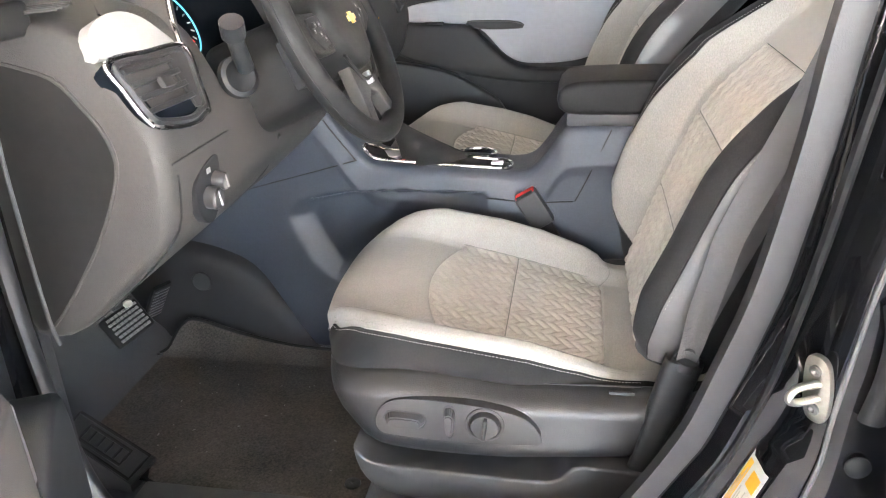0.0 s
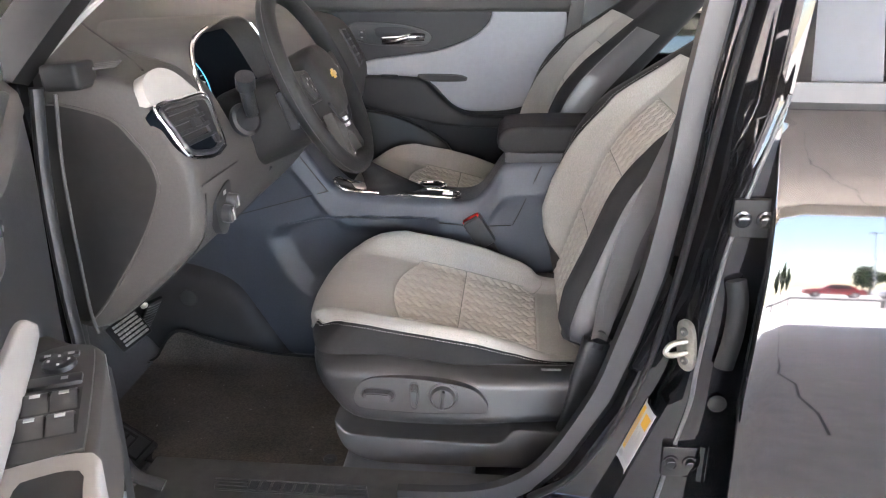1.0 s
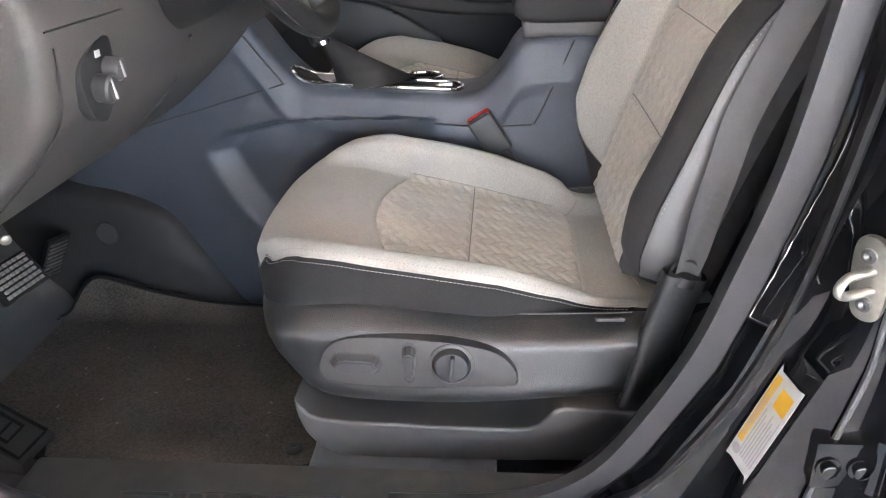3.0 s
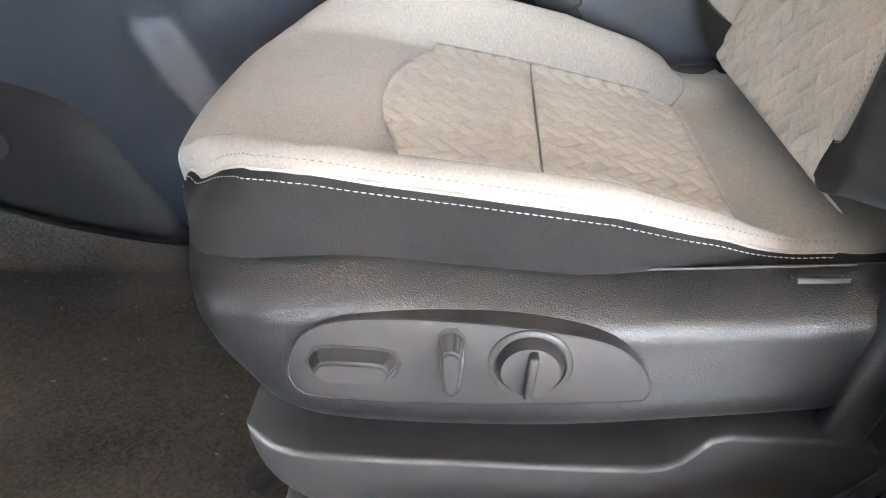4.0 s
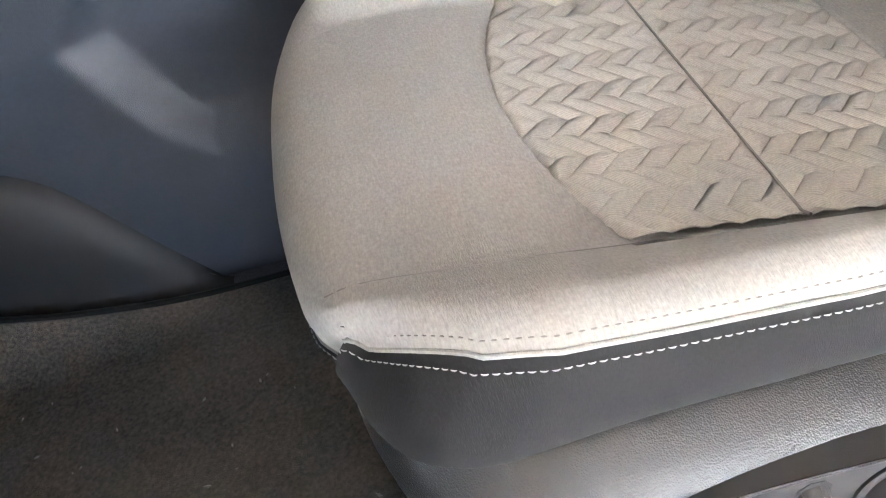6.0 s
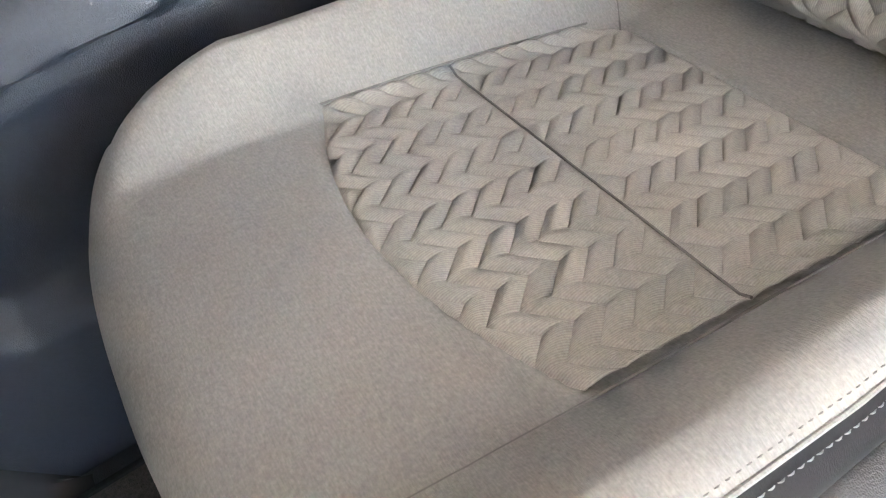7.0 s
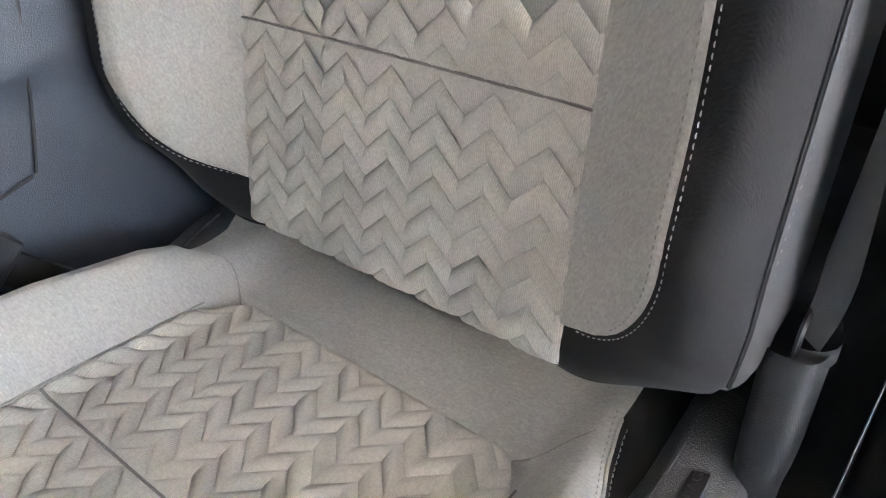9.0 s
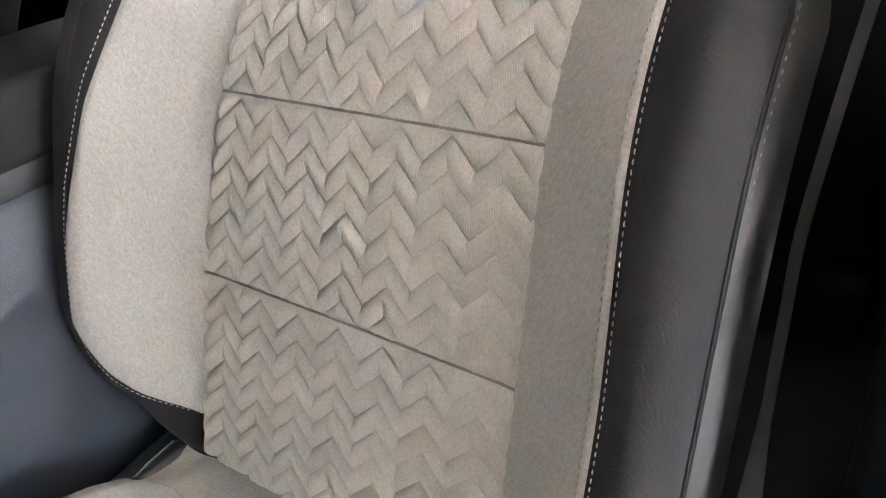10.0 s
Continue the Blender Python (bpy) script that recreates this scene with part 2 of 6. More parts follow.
def tube(pts, r, n=8, up=(0, 0, 1), steps=None, closed=False):
    p = curve(pts, steps, closed) if steps else pts
    return sweep(p, ring(r, n), up, closed)


def from_bm(bm):
    bm.verts.index_update()
    geo = [tuple(v.co) for v in bm.verts], [tuple(v.index for v in f.verts) for f in bm.faces]
    bm.free()
    return geo


def box(lo, hi, bevel=0.003, seg=2):
    bm = bmesh.new()
    bmesh.ops.create_cube(bm, size=1)
    lo, hi = Vector(lo), Vector(hi)
    for v in bm.verts:
        v.co = Vector([lo[k] if v.co[k] < 0 else hi[k] for k in range(3)])
    if bevel:
        bmesh.ops.bevel(bm, geom=bm.edges[:], offset=bevel, segments=seg, affect="EDGES", profile=0.6)
    return from_bm(bm)


AX = {"x": (1, 2, 0), "y": (0, 2, 1), "z": (0, 1, 2)}


def plate(outline, axis, lo, hi, bevel=0.002, seg=2):
    """A flat outline drawn out along an axis from lo to hi, its rims rounded. Outline in (x,z) for y, (y,z) for x, (x,y) for z."""
    bm = bmesh.new()
    i, j, k = AX[axis]
    rows = []
    for d in (lo, hi):
        row = []
        for a, b in outline:
            c = [0, 0, 0]
            c[i], c[j], c[k] = a, b, d
            row.append(bm.verts.new(c))
        rows.append(row)
    n = len(outline)
    caps = [bm.faces.new(rows[0]), bm.faces.new(rows[1][::-1])]
    for q in range(n):
        bm.faces.new((rows[0][q], rows[0][q - 1], rows[1][q - 1], rows[1][q]))
    bmesh.ops.recalc_face_normals(bm, faces=bm.faces[:])
    if bevel:
        rims = [e for c in caps for e in c.edges]
        bmesh.ops.bevel(bm, geom=rims, offset=bevel, segments=seg, affect="EDGES", profile=0.6)
    return from_bm(bm)


def lathe(profile, at, axis=(0, -1, 0), n=32):
    """Turns (radius, height) pairs round an axis through a place."""
    q = Vector((0, 0, 1)).rotation_difference(Vector(axis)).to_matrix()
    rows = []
    for r, h in profile:
        rows.append([tuple(Vector(at) + q @ Vector((r * math.cos(t), r * math.sin(t), h)))
                     for t in np.linspace(0, 2 * math.pi, n, endpoint=False)])
    return grid(rows, close_v=True)


def strip(path, w, h, up=(0, 0, 1)):
    """A flat band of width w and thickness h along a path."""
    return sweep(path, [(-w / 2, 0), (-w / 2, h), (w / 2, h), (w / 2, 0)], up)


def letters(text, tall, thick):
    """Raised letters in the plane z = 0, centred."""
    cu = bpy.data.curves.new("letters", "FONT")
    cu.body, cu.size, cu.extrude, cu.align_x, cu.align_y = text, tall * 1.4, thick, "CENTER", "CENTER"
    cu.resolution_u = 3
    ob = bpy.data.objects.new("letters", cu)
    me = ob.to_mesh()
    geo = [tuple(p.co) for p in me.vertices], [tuple(q.vertices) for q in me.polygons]
    ob.to_mesh_clear()
    bpy.data.objects.remove(ob)
    bpy.data.curves.remove(cu)
    return geo


def stitches(name, path, parent, material="thread", length=0.0042, gap=0.0022, r=0.0007, normal=(0, -1, 0)):
    """A run of single thread stitches along a path, as one part."""
    p = np.asarray(path, float)
    s = np.r_[0, np.cumsum(np.linalg.norm(np.diff(p, axis=0), axis=1))]
    geos = []
    for a in np.arange(0, s[-1] - length, length + gap):
        w = np.linspace(a, a + length, 4)
        q = np.stack([np.interp(w, s, p[:, k]) for k in range(3)], 1)
        q[1:3] += np.asarray(normal) * 0.0005
        geos.append(sweep(q, ring(r, 5), (0.1, 0.2, 1), scale=[0.5, 1, 1, 0.5]))
    ob = part(name, join(*geos), material, parent)
    return tagged(ob, kind="stuff")


def lerp(x, xs, ys):
    return np.interp(x, xs, ys)


def smooth01(t):
    t = np.clip(t, 0, 1)
    return t * t * (3 - 2 * t)


# ---- driver seat ----
SEAT_Y = 0.577
PX = curve([(-0.044, 0.712), (-0.046, 0.738), (-0.036, 0.757), (-0.013, 0.768), (0.02, 0.770), (0.06, 0.767), (0.10, 0.761),
            (0.159, 0.747), (0.278, 0.720), (0.38, 0.695), (0.457, 0.677), (0.50, 0.674), (0.56, 0.678), (0.64, 0.690)], 165)
PV = [0, 0.160, 0.172, 0.186, 0.200, 0.213, 0.225, 0.233, 0.239]
PB = [0, 0.000, 0.010, 0.032, 0.052, 0.062, 0.060, 0.054, 0.044]


def cushion(x0, z0, v):
    """A point of the cushion's cover: profile point (x0, z0) at the offset v from the seat's middle."""
    a = abs(v)
    far = [0, 0.08, 0.55, 0.95, 1.08, 1.05, 0.85, 0.42, 0.10]
    worn = [0, 0.05, 0.34, 0.50, 0.70, 0.80, 0.62, 0.26, 0.05]
    tall = lerp(x0, [-0.06, -0.03, 0.03, 0.12, 0.24, 0.33, 0.42, 0.49, 0.60 if v > 0 else 0.545], far if v > 0 else worn)
    front = smooth01((0.16 - x0) / 0.2)
    x = x0 + (0.052 if v > 0 else 0.030) * front * (a / 0.239) ** 3
    low = lerp(x0, [-0.06, -0.03, 0.03], [0.025, 0.006, 0]) * (a / 0.239) ** 2
    if v < -0.15:
        wide = lerp(x0, [-0.044, -0.03, 0.0, 0.04, 0.09, 0.25, 0.32, 0.39, 0.44, 0.48, 0.52, 0.56, 0.64],
                    [0.184, 0.196, 0.222, 0.248, 0.260, 0.258, 0.253, 0.241, 0.227, 0.210, 0.198, 0.197, 0.20])
        v = -(0.15 + (a - 0.15) * (wide - 0.15) / 0.089)
    elif x > 0.45:
        x = 0.45 + (x - 0.45) * (1 - 0.60 * smooth01((a - 0.175) / 0.045))
    x -= 0.010 * front * smooth01((v + 0.20) / 0.20)
    if v < 0:
        low -= lerp(x0, [-0.046, -0.036, -0.013, 0.0, 0.03, 0.06, 0.10], [0.006, 0.024, 0.020, 0.014, 0.006, 0.003, 0]) * max(0, (a - 0.195) / 0.044) ** 1.5
    return np.array([x, SEAT_Y + v, z0 + tall * float(np.interp(a, PV, PB)) + low])


def insert_front(v):
    return 0.126 + 0.040 * (v / 0.17) ** 2


def cover_z(x, v):
    """Height of the cover at a plan place behind the rounded front."""
    z0 = np.interp(x, PX[30:, 0], PX[30:, 1])
    return cushion(x, z0, v)[2]


SEAM_X = 0.283
HALF, ROW, SLANT = 0.0225, 0.0226, 0.98
BACK_ROW, BACK_SLANT = 0.0232, 0.89
FRACS = (0.0, 0.025, 0.06, 0.11, 0.18, 0.28, 0.40, 0.52, 0.64, 0.75, 0.84, 0.90, 0.95, 0.98)


def zigzag(u, slant=SLANT):
    return slant * abs((u / HALF) % 2 - 1)


def quilt_relief(u, q, border, seam, height):
    """Puffed herringbone: q runs over one band, from its proud upper edge down to the next crease."""
    c = (u / HALF) % 1
    edge = 1 - 0.34 * abs(2 * c - 1) ** 5
    puff = 1 - (1 - q / 0.48) ** 2.1 if q < 0.48 else 1 - ((q - 0.48) / 0.52) ** 2.1
    k = min(1, border / 0.006) * min(1, seam / 0.007)
    return 0.0012 * min(1, border / 0.003) + k * height * puff * edge - 0.0012 * (1 - min(1, seam / 0.003))


def quilt_lines(lo, hi):
    """Band counts with their fractions, covering the span lo to hi in bands."""
    return [(n + q, q) for n in range(math.floor(lo), math.ceil(hi)) for q in FRACS]


def build_seat():
    seat = thing("bucket_seat", (0.27, SEAT_Y, 0.47), "front car seat with pale quilted cloth and black sides", "car seat", "front seats")
    # cover of the cushion
    vs = np.r_[np.linspace(-0.239, -0.16, 22)[:-1], np.linspace(-0.16, 0.16, 48), np.linspace(0.16, 0.239, 22)[1:]]
    P = np.array([[cushion(x, z, v) for v in vs] for x, z in PX])
    D = P.copy()
    for i in range(P.shape[0]):
        for j, v in enumerate(vs):
            x = P[i, j, 0]
            inside = min(x - insert_front(v), 0.459 - x, 0.172 - abs(v))
            D[i, j, 2] -= 0.0055 * smooth01(inside / 0.007 + 0.3)
    cover = part("seat_cushion", grid(D), "cloth", seat, "pale beige cloth cushion cover", 60)
    # quilted insert
    us = np.clip(np.arange(-7.5, 8.6, 0.1) * HALF, -0.172, 0.170)
    rows = []
    for n, q in quilt_lines((SEAM_X - 0.47) / ROW, (SEAM_X - 0.11) / ROW + 1):
        row = []
        for v in us:
            x0 = insert_front(v)
            rear = 0.459 - 0.038 * smooth01((abs(v) - 0.128) / 0.046) ** 2
            x = float(np.clip(SEAM_X + ROW * (zigzag(v - 0.5 * HALF) - n), x0, rear))
            b = min((x - x0), (rear - x), 0.174 - abs(v))
            row.append((x, SEAT_Y + v, cover_z(x, min(v, 0.167)) - 0.0025 + quilt_relief(v - 0.5 * HALF, q, max(b, 0), abs(x - SEAM_X), 0.0044)))
        rows.append(row)
    part("quilted_insert", grid(rows), "quilt", cover, "pale quilted chevron cloth panel", 60)
    # seams of the cover
    for side in (-1, 1):
        pts = [cushion(x, z, side * 0.171) for x, z in PX[12:118:3]]
        part("seam", tube(np.array(pts) + (0, 0, -0.0008 if side < 0 else -0.0026), 0.0011, 6), "dark_thread", cover)
    ys = np.linspace(-0.168, 0.168, 40)
    part("seam", tube([(SEAM_X, SEAT_Y + y, cover_z(SEAM_X, y) - 0.0008) for y in ys], 0.0011, 6), "dark_thread", cover)
    for side in (-1, 1):
        pts = [cushion(x, np.interp(x, PX[30:, 0], PX[30:, 1]), v) for x, v in
               zip(np.linspace(0.452, 0.50, 10), side * np.linspace(0.150, 0.215, 10))]
        part("seam", tube(np.array(pts) + (0, 0, -0.0006), 0.0009, 6), "dark_thread", cover)
    # dark side band from the stitched edge down to the plastic shield
    edge = np.vstack([P[::-1, 0], P[0, 1:], P[1:, -1]])
    edge = curve(edge[::2], 180)
    ring_top = [(0.57, -0.246, 0.702), (0.50, -0.246, 0.698), (0.446, -0.243, 0.694), (0.371, -0.249, 0.695), (0.303, -0.255, 0.699), (0.233, -0.258, 0.708),
                (0.134, -0.264, 0.720), (0.060, -0.268, 0.718), (0.024, -0.260, 0.713), (-0.008, -0.231, 0.704), (-0.027, -0.170, 0.696),
                (-0.035, -0.08, 0.69)]
    ring_top = np.array(ring_top + [(x, -v, z) for x, v, z in ring_top[::-1]]) + (0, SEAT_Y, 0)
    rt = curve(ring_top, 180)
    out = (edge + rt) / 2 - np.array([0.27, SEAT_Y, 0.73])
    out[:, 2] = 0
    out[:, 0] = np.where(out[:, 0] > 0, 0.1 * out[:, 0], out[:, 0])
    out /= np.linalg.norm(out, axis=1)[:, None]
    tuck = 0.3 * smooth01((rt[:, :1] - 0.28) / 0.11)
    foot = rt - out * 0.055 * tuck + np.c_[np.zeros((180, 2)), -0.012 - 0.045 * tuck[:, 0]]

    def band_row(q, proud=0.0):
        bulge = (0.010 - 0.006 * tuck) * math.sin(math.pi * q) ** 0.7 + proud
        return (1 - q) * edge + q * foot + out * bulge
    part("side_bolster", grid([band_row(k / 10) for k in range(11)]), "dark_cloth", seat, "black woven side band with white stitching", 60)
    near = slice(12, 92)
    part("piping", tube(edge[near] + (0, 0.0004, 0.0002), 0.0017, 8), "cloth", seat, "pale rolled edge of the cushion cover")
    stitches("stitching", band_row(0.075, 0.0012)[near], seat, "thread", 0.0042, 0.0018, 0.00048)
    stitches("stitching", edge[near] + (0, 0.0040, 0.0088), cover, "dark_thread", 0.0030, 0.0032, 0.0005, (0, -0.5, 0.8))
    # plastic shield round the cushion base
    ring_bot = [(0.57, -0.279, 0.600), (0.50, -0.290, 0.594), (0.394, -0.297, 0.587), (0.278, -0.299, 0.578), (0.154, -0.298, 0.578),
                (0.085, -0.293, 0.583), (0.058, -0.272, 0.590), (0.045, -0.22, 0.592), (0.042, -0.10, 0.592)]
    ring_bot = np.array(ring_bot + [(x, -v, z) for x, v, z in ring_bot[::-1]]) + (0, SEAT_Y, 0)
    rb = curve(ring_bot, 180)
    sh = []
    for q, o, shelf, dz in ((0, -0.012, 0, -0.010), (0, -0.009, 0, -0.004), (0, -0.003, 0, -0.001), (0, 0, 0, 0), (0.04, 0.002, 0.008, 0), (0.10, 0.004, 0.019, 0), (0.16, 0.006, 0.026, 0),
                            (0.21, 0.008, 0.027, 0), (0.26, 0.009, 0.026, 0), (0.33, 0.010, 0.022, 0), (0.42, 0.011, 0.017, 0), (0.6, 0.011, 0.010, 0), (0.8, 0.009, 0.004, 0),
                            (0.92, 0.006, 0.003, 0), (1, 0, 0, 0), (1, -0.004, 0, 0.001), (1, -0.03, 0, 0.004)):
        row = (1 - q) * rt + q * rb
        out = row - np.array([0.27, SEAT_Y, 0])
        out[:, 2] = 0
        out[:, 0] = np.where(out[:, 0] < -0.2, out[:, 0], 0.15 * out[:, 0])
        out /= np.linalg.norm(out, axis=1)[:, None]
        row = row + out * (o + shelf * smooth01((row[:, :1] - 0.0) / 0.08))
        row[:, 0] -= 0.016 * math.sin(math.pi * q) * smooth01((0.12 - row[:, 0]) / 0.1)
        row[:, 2] += dz
        sh.append(row)
    shield = part("seat_shield", grid(sh), "shell", seat, "black grained plastic side shield", 50)
    # switch panel, a raised rim and its controls
    face_y = SEAT_Y - 0.313
    outline = curve([(0.084, 0.646), (0.097, 0.673), (0.124, 0.688), (0.179, 0.691), (0.252, 0.686), (0.307, 0.677), (0.334, 0.666),
                     (0.352, 0.645), (0.357, 0.627), (0.345, 0.618), (0.236, 0.612), (0.156, 0.613), (0.098, 0.618), (0.086, 0.628)], 60, True)
    panel = part("switch_panel", plate(outline, "y", face_y - 0.0012, face_y + 0.02, 0.001), "panel", shield, "smooth charcoal switch panel")
    part("rim", tube([(x, face_y - 0.0005, z) for x, z in outline], 0.0013, 6, (0, 1, 0), closed=True), "shell_fine", shield)

    def knob_shape(path, name, label, tall, slope):
        bm = bmesh.new()
        a = [bm.verts.new((x, face_y, z)) for x, z in path]
        cx, cz = np.mean(path, 0)
        b = [bm.verts.new((cx + (x - cx) * slope, face_y - tall, cz + (z - cz) * (slope - 0.12))) for x, z in path]
        bm.faces.new(b)
        n = len(path)
        for k in range(n):
            bm.faces.new((a[k], a[k - 1], b[k - 1], b[k]))
        bmesh.ops.recalc_face_normals(bm, faces=bm.faces[:])
        bmesh.ops.bevel(bm, geom=[e for e in bm.edges if any(v in b for v in e.verts)], offset=0.0022, segments=3, affect="EDGES")
        part(name, from_bm(bm), "switch", panel, label)
        part("recess", plate([(cx + (x - cx) * 1.05, cz + (z - cz) * 1.12) for x, z in path], "y", face_y - 0.0016, face_y + 0.003, 0), "black", panel)
    knob_shape([(0.099, 0.652), (0.107, 0.664), (0.120, 0.666), (0.155, 0.664), (0.166, 0.661), (0.170, 0.650), (0.164, 0.638), (0.150, 0.636),
                (0.118, 0.636), (0.107, 0.640)], "slide_switch", "long satin black power seat switch", 0.015, 0.82)
    knob_shape([(0.200, 0.677), (0.206, 0.682), (0.214, 0.681), (0.219, 0.674), (0.218, 0.650), (0.214, 0.627), (0.208, 0.622), (0.202, 0.628),
                (0.200, 0.650)], "recline_switch", "upright satin black recline switch", 0.016, 0.80)
    kc = (0.267, face_y, 0.653)
    part("dial_ring", lathe([(0.0315, 0.0), (0.0315, 0.003), (0.0300, 0.0042), (0.0270, 0.0042), (0.0255, 0.002), (0.0252, -0.003)], kc), "switch", panel)
    dial = part("lumbar_dial", lathe([(0.0248, -0.004), (0.0245, 0.006), (0.0215, 0.0115), (0.015, 0.0125), (0.0001, 0.0125)], kc), "switch", panel,
                "round satin black lumbar dial")
    part("grip", moved(box((-0.0035, -0.021, -0.019), (0.0035, -0.008, 0.021), 0.003, 3), pose(kc[0], kc[1], kc[2] - 0.001, 0, 6, 0)), "switch", dial)
    # badge on the shield's rear top
    lie = pose(0.482, 0.3115, 0.6995, -24, 0, 2) @ Matrix.Diagonal((0.88, 0.88, 1, 1))
    pill = curve([(-0.022, -0.004), (-0.018, -0.008), (0.018, -0.008), (0.022, -0.004), (0.022, 0.004), (0.018, 0.008), (-0.018, 0.008), (-0.022, 0.004)], 40, True)
    badge = part("airbag_badge", moved(plate(pill, "z", -0.003, 0.0006, 0.0004), lie), "panel", shield, "small embossed airbag badge")
    part("badge_rim", moved(tube([(x, y, 0.0006) for x, y in pill], 0.0008, 6, (0, 0, 1), closed=True), lie), "mould", badge)
    part("badge_word", moved(letters("AIRBAG", 0.0085, 0.0006), lie @ pose(0, 0, 0.0005)), "mould", badge, "", 0)
    line = sh[3]
    part("trim_line", tube(line[6:34] + (0, -0.001, 0.0012), 0.0012, 6), "mould", shield, "thin bright trim line")
    part("trim_line", tube(line[-34:-6] + (0, 0.001, 0.0012), 0.0012, 6), "mould", shield, "thin bright trim line")
    # lower slide cover
    low = curve([(0.040, 0.582), (0.056, 0.562), (0.082, 0.550), (0.20, 0.545), (0.365, 0.543), (0.392, 0.556), (0.412, 0.578), (0.44, 0.580),
                 (0.53, 0.572), (0.545, 0.545), (0.535, 0.497), (0.40, 0.486), (0.179, 0.482), (0.110, 0.486), (0.072, 0.502), (0.048, 0.536)], 70, True)
    part("slide_cover", plate(low, "y", 0.266, 0.345, 0.005, 3), "panel", seat, "black plastic slide cover under the seat")
    part("seat_pan", box((0.06, 0.33, 0.50), (0.52, 0.82, 0.67), 0.01), "black", seat)
    part("slide_rail", box((0.10, 0.36, 0.46), (0.56, 0.40, 0.51), 0.004), "metal", seat)
    part("slide_rail", box((0.10, 0.75, 0.46), (0.56, 0.79, 0.51), 0.004), "metal", seat)
    build_back(seat)
    return seat


BACK_Y = SEAT_Y + 0.008
BACK = Vector((0.510, BACK_Y, 0.737))
UPB, FWB = Vector((0.347, 0, 0.938)), Vector((-0.938, 0, 0.347))


def back_point(s, v, p):
    q = BACK + UPB * s + FWB * p
    return np.array([q.x, BACK_Y + v, q.z])


SV = [0, 0.158, 0.172, 0.190, 0.210, 0.228, 0.243, 0.258]
SP = [0, 0.000, 0.006, 0.026, 0.052, 0.068, 0.073, 0.068]
SP_WORN = [0, 0.003, 0.010, 0.024, 0.040, 0.054, 0.065, 0.068]


def back_amp(s):
    return lerp(s, [-0.04, 0.0, 0.05, 0.12, 0.2, 0.45, 0.60, 0.70], [0.10, 0.25, 0.62, 0.95, 1.0, 0.95, 0.5, 0.2])


def side_amp(s, v):
    """The entry side's bolster is worn flatter than the inner one."""
    return 1.15 if v > 0 else lerp(s, [0.0, 0.08, 0.20, 0.6], [0.95, 0.88, 0.72, 0.74])


def back_front(s, v):
    bulge = 0.006 * math.sin(math.pi * np.clip(s / 0.6, 0, 1)) - 0.05 * smooth01((-0.002 - s) / 0.035)
    d = max(s - 0.30, 0)
    lean = 1.6 * d * d if d < 0.13 else 0.027 + 0.42 * (d - 0.13)
    return bulge - lean + back_amp(s) * side_amp(s, v) * float(np.interp(abs(v), SV, SP if v > 0 else SP_WORN))


def pad_front(s, v):
    """Face of the dark body at the offset v, where it narrows towards the top."""
    return back_front(s, v / lerp(s, [0.42, 0.60], [1, 0.84]))


def stitch_v(s, side=1):
    """Outer edge of the pale side pad at the height s."""
    r, s0 = (0.084, 0.034) if side > 0 else (0.088, 0.028)
    t = np.clip((s - s0) / r, 0, 1)
    w = 0.165 + (0.082 if side > 0 else 0.070) * math.sqrt(1 - (1 - t) ** 2)
    return w - (0.030 if side > 0 else 0.012) * smooth01((s - 0.16) / 0.26) - 0.030 * smooth01((s - 0.42) / 0.2)


def insert_v(s, side=1):
    """Half width of the quilted middle, which narrows upwards, more so towards the console."""
    return 0.1645 - (0.019 if side > 0 else 0.004) * smooth01((s - 0.16) / 0.28)


def lifted(s, v):
    """Height along the back at the offset v: the lower corners are rounded upwards."""
    return s + 0.030 * smooth01((0.075 - s) / 0.09) * smooth01((abs(v) - 0.165) / 0.10)


